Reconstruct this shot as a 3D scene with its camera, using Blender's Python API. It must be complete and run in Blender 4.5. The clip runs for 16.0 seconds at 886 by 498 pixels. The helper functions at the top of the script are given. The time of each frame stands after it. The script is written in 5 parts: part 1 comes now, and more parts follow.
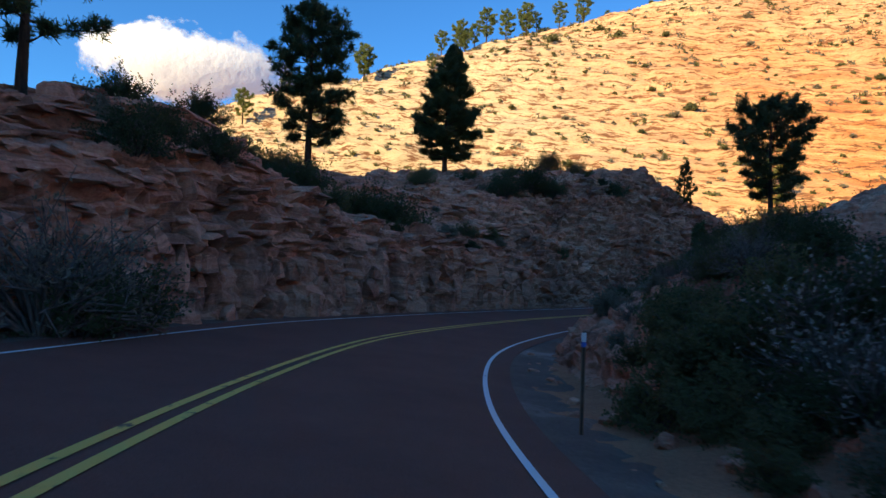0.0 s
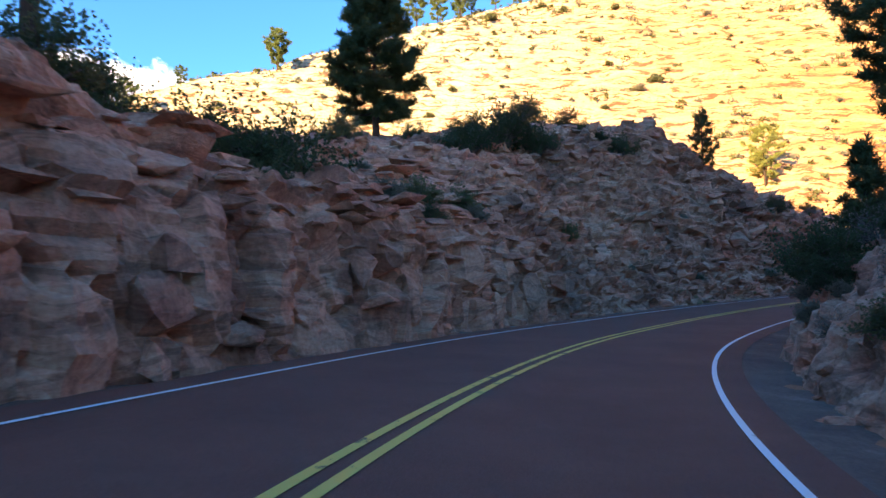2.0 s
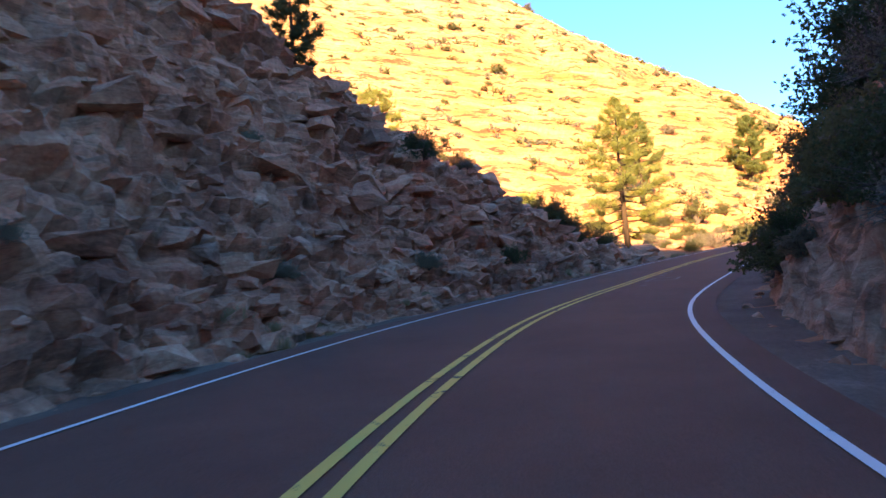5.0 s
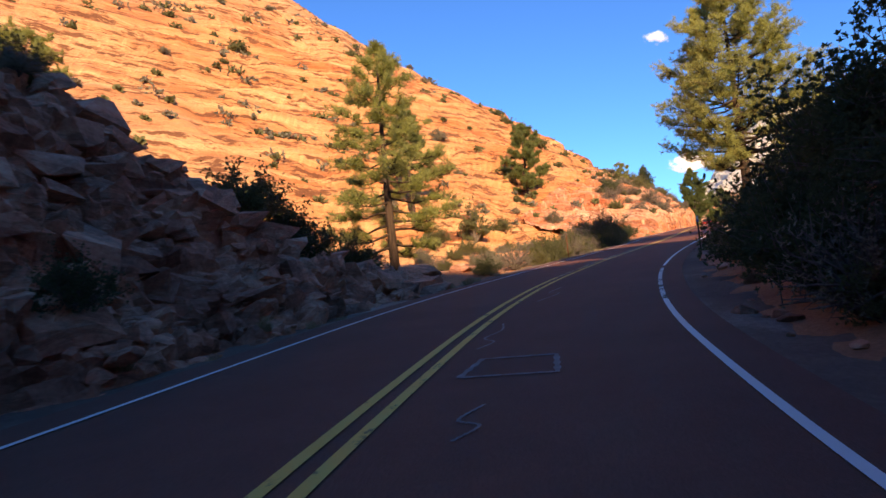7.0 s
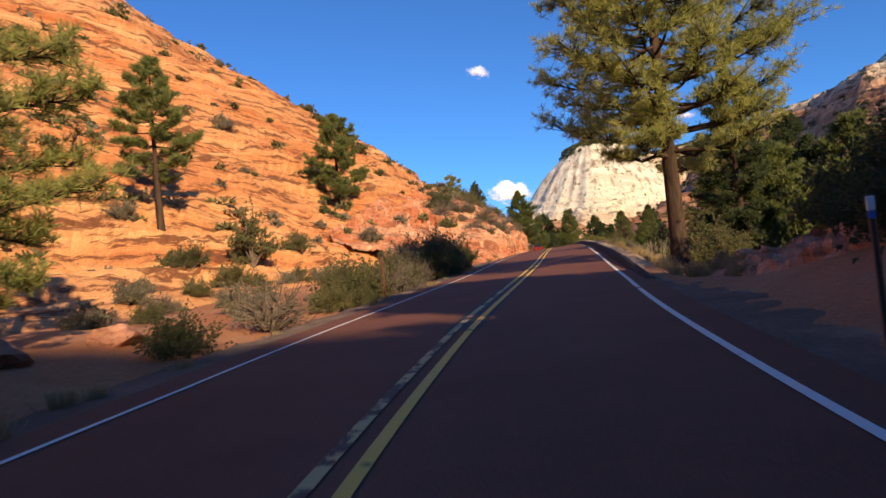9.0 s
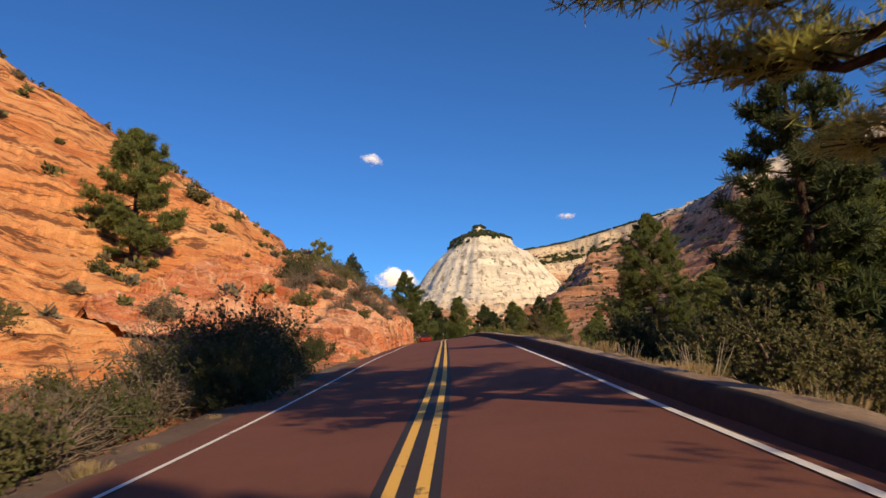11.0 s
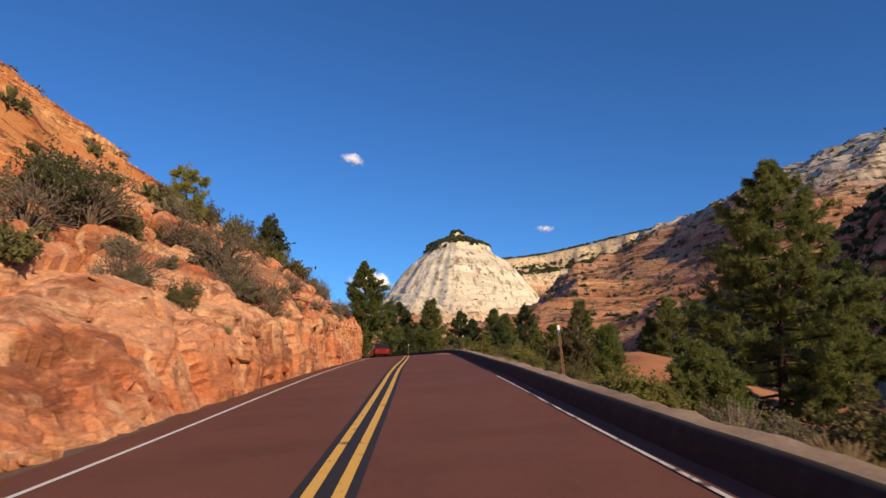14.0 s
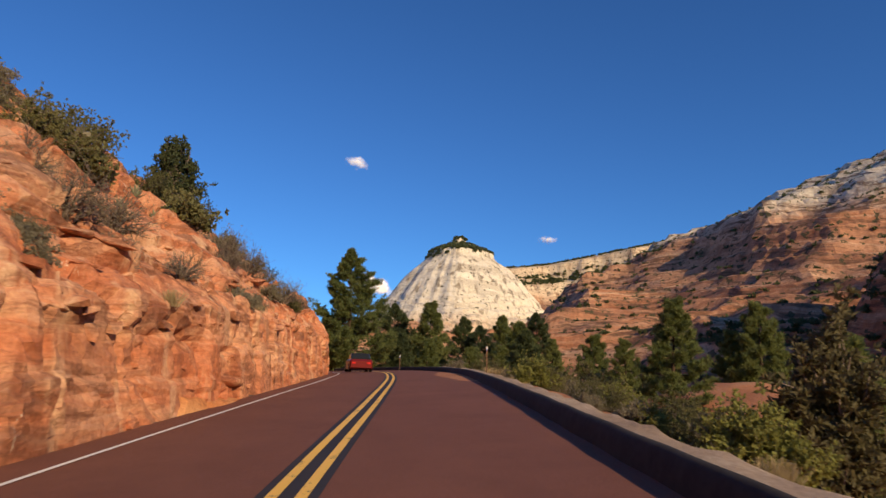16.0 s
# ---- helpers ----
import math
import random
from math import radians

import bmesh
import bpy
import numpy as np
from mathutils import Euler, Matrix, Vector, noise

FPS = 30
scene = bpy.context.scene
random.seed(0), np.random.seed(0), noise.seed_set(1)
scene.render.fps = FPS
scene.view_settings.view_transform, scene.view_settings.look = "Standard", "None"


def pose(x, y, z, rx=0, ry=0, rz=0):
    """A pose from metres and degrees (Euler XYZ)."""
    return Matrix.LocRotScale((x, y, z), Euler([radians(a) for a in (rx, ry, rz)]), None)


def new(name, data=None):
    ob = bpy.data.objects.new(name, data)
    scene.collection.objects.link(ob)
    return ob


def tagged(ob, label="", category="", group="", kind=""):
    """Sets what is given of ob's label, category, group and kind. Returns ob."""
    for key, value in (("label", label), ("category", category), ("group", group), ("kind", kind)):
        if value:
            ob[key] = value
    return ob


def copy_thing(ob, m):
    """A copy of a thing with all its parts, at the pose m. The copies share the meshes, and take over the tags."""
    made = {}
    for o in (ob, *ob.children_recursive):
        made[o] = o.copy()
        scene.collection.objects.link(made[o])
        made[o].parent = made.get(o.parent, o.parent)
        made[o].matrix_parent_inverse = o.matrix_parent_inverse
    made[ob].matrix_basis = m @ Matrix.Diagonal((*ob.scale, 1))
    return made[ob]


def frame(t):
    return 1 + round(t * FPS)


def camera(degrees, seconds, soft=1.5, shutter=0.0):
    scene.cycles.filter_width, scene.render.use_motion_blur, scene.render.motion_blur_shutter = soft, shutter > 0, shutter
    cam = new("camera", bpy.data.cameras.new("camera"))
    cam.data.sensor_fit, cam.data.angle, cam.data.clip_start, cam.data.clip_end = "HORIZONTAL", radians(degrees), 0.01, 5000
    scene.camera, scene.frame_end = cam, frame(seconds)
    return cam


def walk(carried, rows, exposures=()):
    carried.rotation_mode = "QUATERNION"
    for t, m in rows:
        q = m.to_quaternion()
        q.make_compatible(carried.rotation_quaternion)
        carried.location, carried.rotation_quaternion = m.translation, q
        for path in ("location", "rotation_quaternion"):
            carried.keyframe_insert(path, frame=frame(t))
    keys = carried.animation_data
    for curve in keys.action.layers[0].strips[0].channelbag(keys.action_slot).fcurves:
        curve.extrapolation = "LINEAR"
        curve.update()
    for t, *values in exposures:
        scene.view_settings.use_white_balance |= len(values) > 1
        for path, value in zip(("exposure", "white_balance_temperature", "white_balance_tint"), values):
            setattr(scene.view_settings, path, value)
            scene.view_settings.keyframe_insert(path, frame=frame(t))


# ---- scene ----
cam = camera(66.9, 16.0, shutter=0.15)
METRES, EYE, TILT, LEAN, TURN = 160.0, 1.35, 1.5, -2.0, 0.0
ROWS = [
    (0.0, 0.0, 0.0, 0.0, 0.0, 0.0, -0.0),
    (0.5, -0.0038, 0.0336, -0.0027, -0.13, 0.33, 0.97),
    (1.0, -0.005, 0.0668, -0.0055, -0.41, 0.91, 2.07),
    (1.5, -0.0039, 0.0987, -0.0076, -1.84, 1.21, 2.9),
    (2.0, 0.0004, 0.1294, -0.0099, -5.07, 1.34, 3.8),
    (2.5, 0.0076, 0.1592, -0.0121, -10.08, 1.35, 4.58),
    (3.0, 0.0182, 0.1899, -0.0143, -15.68, 1.25, 5.26),
    (3.5, 0.0307, 0.2173, -0.0162, -20.81, 1.08, 5.61),
    (4.0, 0.0456, 0.2438, -0.0179, -26.49, 0.67, 5.91),
    (4.5, 0.0627, 0.2679, -0.0196, -31.99, 0.32, 6.13),
    (7.0, 0.1727, 0.3597, -0.0242, -57.27, -0.01, 5.68),
    (7.5, 0.1983, 0.3723, -0.0246, -60.94, 0.13, 5.53),
    (8.0, 0.2246, 0.3837, -0.0245, -64.96, 0.2, 5.12),
    (8.5, 0.2523, 0.3933, -0.0242, -68.64, 0.14, 4.84),
    (9.0, 0.2801, 0.4017, -0.0239, -72.25, 0.54, 4.56),
    (9.5, 0.3092, 0.4091, -0.0234, -75.91, 5.12, 4.2),
    (12.0, 0.4623, 0.4319, -0.0209, -83.88, 6.68, 1.51),
    (12.5, 0.4937, 0.4352, -0.0201, -84.19, 7.11, 0.83),
    (13.0, 0.5264, 0.4391, -0.0194, -84.41, 7.31, 0.23),
    (13.5, 0.5598, 0.4431, -0.0185, -84.47, 7.63, -0.54),
    (14.0, 0.5937, 0.4471, -0.0179, -84.56, 7.89, -1.03),
    (14.5, 0.6277, 0.451, -0.0175, -84.6, 8.08, -1.56),
    (15.0, 0.6621, 0.4552, -0.0171, -84.65, 8.31, -2.16),
    (15.5, 0.6973, 0.4597, -0.0166, -84.65, 8.43, -2.72),
    (16.0, 0.7323, 0.4641, -0.0163, -84.72, 8.58, -3.15),
]
walk(cam, [(t, pose(0, 0, EYE, TILT, LEAN, TURN) @ pose(METRES * x, METRES * y, METRES * z, 90 + pitch, roll, yaw)) for t, x, y, z, yaw, pitch, roll in ROWS],
     exposures=[(0.0, 0.9, 8200, -4), (1.0, 1.5, 8800, -1), (2.0, 2.15, 9300, 2), (3.0, 2.5, 9800, 6), (4.7, 2.4, 10300, 12), (6.8, 0.9, 8400, 17), (8.5, 0.48, 8000, 13), (9.7, 0.13, 7800, 9), (12.0, -0.03, 7800, 9), (16.0, -0.07, 7800, 10)])

# ---- light ----
SUN_TO = Vector((-0.74, -0.67, 0.44)).normalized()      # towards the low sun
world = bpy.data.worlds.new("sky")
scene.world = world
world.use_nodes = True
wn, wl = world.node_tree.nodes, world.node_tree.links
sky = wn.new("ShaderNodeTexSky")
sky.sky_type, sky.sun_disc = "NISHITA", False
sky.sun_elevation = math.asin(SUN_TO.z)
sky.sun_rotation = math.atan2(SUN_TO.x, SUN_TO.y)
sky.altitude, sky.air_density, sky.dust_density, sky.ozone_density = 1600, 1.0, 0.3, 3.0
wn["Background"].inputs["Strength"].default_value = 0.16
deep = wn.new("ShaderNodeMix")
deep.data_type, deep.blend_type = "RGBA", "MULTIPLY"
deep.inputs[0].default_value, deep.inputs[7].default_value = 1.0, (0.19, 0.525, 0.95, 1)
wl.new(sky.outputs["Color"], deep.inputs[6])
wl.new(deep.outputs[2], wn["Background"].inputs["Color"])
sun_data = bpy.data.lights.new("sun", "SUN")
sun_data.energy, sun_data.angle, sun_data.color = 5.0, radians(0.53), (1.0, 0.80, 0.55)
sun = new("sun", sun_data)
sun.matrix_world = SUN_TO.to_track_quat("Z", "Y").to_matrix().to_4x4()


# ---- numbers: noise on arrays ----
def hashed(i, j, k, seed):
    """A pseudo-random value from 0 to 1 for whole numbers i, j, k."""
    v = np.sin(i * 127.1 + j * 311.7 + k * 74.7 + seed * 53.3) * 43758.5453
    return v - np.floor(v)


def smooth_noise(p, scale, seed=0):
    """Value noise of points p (n, 3), about -1 to 1."""
    q = p / scale
    b = np.floor(q)
    f = q - b
    f = f * f * (3 - 2 * f)
    out = np.zeros(len(p))
    for dx in (0, 1):
        for dy in (0, 1):
            for dz in (0, 1):
                w = (f[:, 0] if dx else 1 - f[:, 0]) * (f[:, 1] if dy else 1 - f[:, 1]) * (f[:, 2] if dz else 1 - f[:, 2])
                out += w * hashed(b[:, 0] + dx, b[:, 1] + dy, b[:, 2] + dz, seed)
    return out * 2 - 1


def fractal(p, scale, octaves=4, seed=0):
    out, amp = np.zeros(len(p)), 1.0
    for o in range(octaves):
        out += amp * smooth_noise(p, scale / 2 ** o, seed + o)
        amp *= 0.5
    return out


def blocks(p, size, seed=0):
    """Broken rock: each cell of a jittered grid has its own height and slant. Returns the height (-1 to 1) and the distance to the cell's edge."""
    q = p / np.array(size)
    b = np.floor(q)
    n = len(p)
    d1, d2, val = np.full(n, 1e9), np.full(n, 1e9), np.zeros(n)
    for dx in (-1, 0, 1):
        for dy in (-1, 0, 1):
            for dz in (-1, 0, 1):
                c = b + (dx, dy, dz)
                o = [hashed(c[:, 0], c[:, 1], c[:, 2], seed + m) for m in range(3)]
                v = q - (c + np.stack(o, 1))
                d = (v * v).sum(1)
                h = hashed(c[:, 0], c[:, 1], c[:, 2], seed + 7) * 2 - 1
                tx = hashed(c[:, 0], c[:, 1], c[:, 2], seed + 8) - 0.5
                ty = hashed(c[:, 0], c[:, 1], c[:, 2], seed + 9) - 0.5
                h = h + 1.6 * (tx * (v[:, 0] + v[:, 1]) + ty * v[:, 2])
                near = d < d1
                d2 = np.where(near, d1, np.minimum(d2, d))
                val = np.where(near, h, val)
                d1 = np.where(near, d, d1)
    return val, np.sqrt(d2) - np.sqrt(d1)


def step01(a, b, v):
    t = np.clip((v - a) / (b - a), 0, 1)
    return t * t * (3 - 2 * t)


# ---- the road's line ----
LINE = [(5.5, -60), (2.0, -30), (-0.6, -12), (-2.0, -0.2), (-2.6, 10.7), (-1.55, 21.05), (1.5, 31.0), (5.98, 39.9), (11.94, 47.1), (18.9, 53.2), (26.6, 58.6), (35.6, 62.7), (44.7, 65.3),
        (54.3, 67.1), (64.1, 68.45), (73.95, 69.75), (84.2, 71.05), (94.9, 72.4), (105.8, 73.8), (117, 75.2), (135, 77.4), (152, 79.9), (168, 83.4), (182, 89), (196, 98)]
RISE = [1.8, 1.2, 0.6, 0.0, -0.63, -1.04, -1.39, -1.6, -1.66, -1.56, -1.4, -1.06, -0.57, -0.03, 0.51, 1.05, 1.68, 2.33, 2.87, 3.43, 4.2, 4.75, 5.0, 5.0, 4.8]


def spline(values, n=24):
    """A smooth curve through the values, n steps to each."""
    v = np.array(values, float)
    v = np.concatenate([[2 * v[0] - v[1]], v, [2 * v[-1] - v[-2]]])
    out = []
    for i in range(1, len(v) - 2):
        for k in range(n):
            t = k / n
            a, b, c, d = v[i - 1], v[i], v[i + 1], v[i + 2]
            out.append(0.5 * (2 * b + (c - a) * t + (2 * a - 5 * b + 4 * c - d) * t * t + (3 * b - a - 3 * c + d) * t ** 3))
    return np.array(out + [v[-2]])


road_xy = spline(LINE)
road_z = spline(RISE)
seg = np.concatenate([[0], np.cumsum(np.linalg.norm(np.diff(road_xy, axis=0), axis=1))])
count = int(seg[-1] / 0.5)
arc = np.linspace(0, seg[-1], count)
road_xy = np.stack([np.interp(arc, seg, road_xy[:, 0]), np.interp(arc, seg, road_xy[:, 1])], 1)
road_z = np.interp(arc, seg, road_z)
S0 = arc[np.argmin((road_xy ** 2).sum(1))]
arc = arc - S0                                            # 0 where the drive begins
road_dir = np.gradient(road_xy, axis=0)
road_dir /= np.linalg.norm(road_dir, axis=1)[:, None]
wander = np.interp(arc, [-10, 0, 20, 35, 42, 50, 60, 70, 77, 90, 98, 108, 124, 140, 158, 170, 190], [-0.2, -0.25, -0.25, 0.05, 0.15, -0.15, -0.5, -0.4, 0.0, -0.3, -0.25, -0.12, 0.1, 0.0, -0.12, -0.35, -0.3])
for _ in range(2):
    wander = np.convolve(np.pad(wander, 8, mode="edge"), np.ones(17) / 17, mode="valid")
road_xy = road_xy + np.stack([road_dir[:, 1], -road_dir[:, 0]], 1) * wander[:, None]
road_right = np.stack([road_dir[:, 1], -road_dir[:, 0]], 1)


def bank(s):
    """Cross-slope: how much the surface falls to the right per metre."""
    return np.interp(s, [-20, 0, 16, 37, 75, 85, 97, 117, 134, 150, 190], [0.06, 0.088, 0.078, 0.06, 0.012, 0.0, -0.025, -0.04, -0.047, -0.055, -0.06])


def lane(s):
    return np.interp(s, [-20, 0, 16, 37, 75, 97, 220], [3.68, 3.68, 3.65, 3.5, 3.28, 3.18, 3.15])


def place(s, u, lift=0.0):
    """Points at the distance s along the road and u to its right, on its surface."""
    s, u = np.broadcast_arrays(np.asarray(s, float), np.asarray(u, float))
    x = np.interp(s, arc, road_xy[:, 0]) + u * np.interp(s, arc, road_right[:, 0])
    y = np.interp(s, arc, road_xy[:, 1]) + u * np.interp(s, arc, road_right[:, 1])
    z = np.interp(s, arc, road_z) - bank(s) * (u - 1.5) + lift
    return np.stack([x, y, z], -1)


def along(x, y):
    """For points of the plan: the distance along the road, and to its right."""
    x, y = np.asarray(x, float).ravel(), np.asarray(y, float).ravel()
    s, u = np.zeros(len(x)), np.zeros(len(x))
    for a in range(0, len(x), 4000):
        d = (x[a:a + 4000, None] - road_xy[None, :, 0]) ** 2 + (y[a:a + 4000, None] - road_xy[None, :, 1]) ** 2
        j = d.argmin(1)
        s[a:a + 4000] = arc[j]
        u[a:a + 4000] = np.sqrt(d.min(1)) * np.sign((x[a:a + 4000] - road_xy[j, 0]) * road_right[j, 0] + (y[a:a + 4000] - road_xy[j, 1]) * road_right[j, 1])
    return s, u


# ---- materials ----
def material(name, rough=0.9):
    m = bpy.data.materials.new(name)
    m.use_nodes = True
    b = m.node_tree.nodes["Principled BSDF"]
    b.inputs["Roughness"].default_value = rough
    b.inputs["Specular IOR Level"].default_value = 0.25
    return m, m.node_tree.nodes, m.node_tree.links, b


def noise_node(nt, ln, vec, scale, detail=5.0, rough=0.6, stretch=None):
    if stretch:
        mp = nt.new("ShaderNodeMapping")
        mp.inputs["Scale"].default_value = stretch
        ln.new(vec, mp.inputs["Vector"])
        vec = mp.outputs["Vector"]
    n = nt.new("ShaderNodeTexNoise")
    n.inputs["Scale"].default_value, n.inputs["Detail"].default_value, n.inputs["Roughness"].default_value = scale, detail, rough
    ln.new(vec, n.inputs["Vector"])
    return n.outputs["Fac"]


def ramp(nt, ln, fac, stops):
    r = nt.new("ShaderNodeValToRGB")
    e = r.color_ramp.elements
    while len(e) < len(stops):
        e.new(0.5)
    for el, (at, col) in zip(e, stops):
        el.position, el.color = at, (*col, 1)
    ln.new(fac, r.inputs["Fac"])
    return r.outputs["Color"]


def mix(nt, ln, fac, a, b, kind="MIX"):
    m = nt.new("ShaderNodeMix")
    m.data_type, m.blend_type = "RGBA", kind
    for sock, v in ((m.inputs[0], fac), (m.inputs[6], a), (m.inputs[7], b)):
        if isinstance(v, (int, float)):
            sock.default_value = v
        elif isinstance(v, tuple):
            sock.default_value = (*v, 1)
        else:
            ln.new(v, sock)
    return m.outputs[2]


def bump(nt, ln, b, height, strength, distance):
    n = nt.new("ShaderNodeBump")
    n.inputs["Strength"].default_value, n.inputs["Distance"].default_value = strength, distance
    ln.new(height, n.inputs["Height"])
    ln.new(n.outputs["Normal"], b.inputs["Normal"])


def where(nt):
    return nt.new("ShaderNodeNewGeometry").outputs["Position"]


def rock_material(name, dark, mid, pale, grain=1.0, band=1.6, stain_and_shade=(0.06, 0.04, 0.035), streak=0.35, relief=0.06, lines=0.0, upper=None, specks=None, island=0.0, wash=None, varnish=0.0):
    """Layered sandstone: bands that follow the height, thin dark partings with crack shade painted in, blotches,
    weathering streaks and fine grain.
    upper: (colour, from z, to z, x where it ends), the paler upper beds; specks: (size, share) of far bushes."""
    m, nt, ln, b = material(name, 0.92)
    p = where(nt)
    warp = noise_node(nt, ln, p, 0.09 if band > 0.3 else 0.012, 4)
    sep = nt.new("ShaderNodeSeparateXYZ")
    ln.new(p, sep.inputs[0])

    def math_node(op, x, y, z=None):
        n = nt.new("ShaderNodeMath")
        n.operation = op
        for sock, v in zip(n.inputs, (x, y, z)):
            if isinstance(v, (int, float)):
                sock.default_value = v
            elif v is not None:
                ln.new(v, sock)
        return n.outputs[0]

    level = math_node("MULTIPLY_ADD", warp, 5.0 if band > 0.3 else 30.0, sep.outputs["Z"])
    level = math_node("MULTIPLY_ADD", sep.outputs["X"], 0.05, level)
    comb = nt.new("ShaderNodeCombineXYZ")
    ln.new(level, comb.inputs["Z"])
    slow = math_node("MULTIPLY", sep.outputs["X"], 0.04)
    ln.new(slow, comb.inputs["X"])
    layers = noise_node(nt, ln, comb.outputs[0], band, 7, 0.75)
    col = ramp(nt, ln, layers, [(0.38, dark), (0.5, mid), (0.62, pale)])
    blotch = noise_node(nt, ln, p, 0.35 * grain, 6, 0.65)
    col = mix(nt, ln, ramp(nt, ln, blotch, [(0.42, (0, 0, 0)), (0.68, (0.6, 0.6, 0.6))]), col, pale)
    if upper:
        tone, z0, z1, x1 = upper
        high = math_node("MULTIPLY_ADD", noise_node(nt, ln, p, 0.06, 4), (z1 - z0) * 1.2, sep.outputs["Z"])
        high = math_node("DIVIDE", math_node("SUBTRACT", high, z0 + (z1 - z0) * 0.6), z1 - z0)
        if x1:
            west = math_node("DIVIDE", math_node("SUBTRACT", x1, sep.outputs["X"]), 60.0)
            high = math_node("MAXIMUM", math_node("MULTIPLY", high, 0.6), west)
        col = mix(nt, ln, math_node("MULTIPLY", math_node("MINIMUM", math_node("MAXIMUM", high, 0.0), 1.0), 0.85), col,
                  mix(nt, ln, ramp(nt, ln, layers, [(0.4, (0, 0, 0)), (0.6, (1, 1, 1))]), tuple(c * 0.82 for c in tone), tone))
    # dark bed lines: partings, and the shadow of ledge cracks painted into the colour
    if lines:
        comb2 = nt.new("ShaderNodeCombineXYZ")
        ln.new(level, comb2.inputs["Z"])
        ln.new(math_node("MULTIPLY", sep.outputs["X"], 0.16), comb2.inputs["X"])
        ln.new(math_node("MULTIPLY", sep.outputs["Y"], 0.10), comb2.inputs["Y"])
        thin = noise_node(nt, ln, comb2.outputs[0], band * 2.4, 5, 0.7)
        col = mix(nt, ln, ramp(nt, ln, thin, [(0.515, (0, 0, 0)), (0.58, (lines, lines, lines))]), col, stain_and_shade)
    run = noise_node(nt, ln, p, 1.1 if band > 0.3 else 0.11, 5, 0.6, (1.0, 1.0, 0.10))
    col = mix(nt, ln, ramp(nt, ln, run, [(0.56 if band > 0.3 else 0.53, (0, 0, 0)), (0.78 if band > 0.3 else 0.66, (streak, streak, streak))]), col, stain_and_shade)
    if varnish:
        coat = noise_node(nt, ln, p, 0.28, 6, 0.62, (1.0, 1.0, 0.55))
        col = mix(nt, ln, ramp(nt, ln, coat, [(0.50, (0, 0, 0)), (0.60, (varnish, varnish, varnish))]), col, (0.17, 0.075, 0.052))
    if wash:
        drip = noise_node(nt, ln, p, 1.5, 4, 0.55, (1.0, 1.0, 0.07))
        col = mix(nt, ln, ramp(nt, ln, drip, [(0.55, (0, 0, 0)), (0.66, (0.75, 0.75, 0.75))]), col, wash)
        salt = noise_node(nt, ln, p, 3.2, 6, 0.75, (1.0, 1.0, 0.16))
        col = mix(nt, ln, ramp(nt, ln, salt, [(0.665, (0, 0, 0)), (0.69, (0.8, 0.8, 0.8))]), col, (0.72, 0.62, 0.50))
        seam = noise_node(nt, ln, p, 1.9, 5, 0.6, (1.0, 1.0, 0.05))
        col = mix(nt, ln, ramp(nt, ln, seam, [(0.60, (0, 0, 0)), (0.66, (0.6, 0.6, 0.6))]), col, (0.24, 0.075, 0.04))
    if specks:
        bush = noise_node(nt, ln, p, specks[0], 3, 0.6)
        col = mix(nt, ln, ramp(nt, ln, bush, [(specks[1], (0, 0, 0)), (specks[1] + 0.03, (0.9, 0.9, 0.9))]), col, (0.05, 0.055, 0.028))
    if island:
        each = nt.new("ShaderNodeNewGeometry").outputs["Random Per Island"]
        col = mix(nt, ln, island, col, ramp(nt, ln, each, [(0.0, (0.62, 0.58, 0.57)), (0.5, (0.96, 0.94, 0.92)), (1.0, (1.14, 1.14, 1.14))]), "MULTIPLY")
    fine = noise_node(nt, ln, p, 9.0 if band > 0.3 else 0.6, 6, 0.75)
    col = mix(nt, ln, 0.6, col, ramp(nt, ln, fine, [(0.3, (0.22, 0.22, 0.22)), (0.7, (0.80, 0.80, 0.80))]), "OVERLAY")
    ln.new(col, b.inputs["Base Color"])
    crag = noise_node(nt, ln, p, 2.2 if band > 0.3 else 0.12, 8, 0.7, (1.0, 1.0, 2.4))
    bump(nt, ln, b, crag, 0.6, relief * 3)
    return m


ROCK_RED = rock_material("red_sandstone", (0.55, 0.18, 0.105), (0.74, 0.30, 0.18), (0.80, 0.43, 0.29), 1.2, 1.3, (0.075, 0.036, 0.028), 0.7, 0.09, 0.4, island=0.7, varnish=0.55)
SLICKROCK = rock_material("slickrock", (0.42, 0.12, 0.042), (0.57, 0.22, 0.085), (0.68, 0.37, 0.17), 0.4, 0.75, (0.17, 0.065, 0.032), 0.4, 0.06, 0.95,
                          ((0.60, 0.48, 0.32), 30, 80, 72))
CUT_ROCK = rock_material("orange_cut_sandstone", (0.40, 0.105, 0.048), (0.54, 0.19, 0.095), (0.66, 0.37, 0.23), 0.8, 0.5, (0.15, 0.05, 0.03), 0.6, 0.11, 0.6, island=0.3, wash=(0.74, 0.46, 0.29))
MESA_ROCK = rock_material("white_sandstone", (0.44, 0.22, 0.12), (0.60, 0.42, 0.28), (0.68, 0.55, 0.40), 0.05, 0.03, (0.27, 0.22, 0.16), 1.0, 1.2, 0.35,
                          ((0.84, 0.77, 0.61), 58, 78, 0), (0.16, 0.635))
PLATEAU_ROCK = rock_material("cream_rim_sandstone", (0.40, 0.16, 0.08), (0.52, 0.26, 0.14), (0.62, 0.42, 0.28), 0.05, 0.07, (0.20, 0.11, 0.07), 0.7, 0.5, 0.45,
                             ((0.64, 0.53, 0.37), 122, 150, 0), (0.2, 0.60))
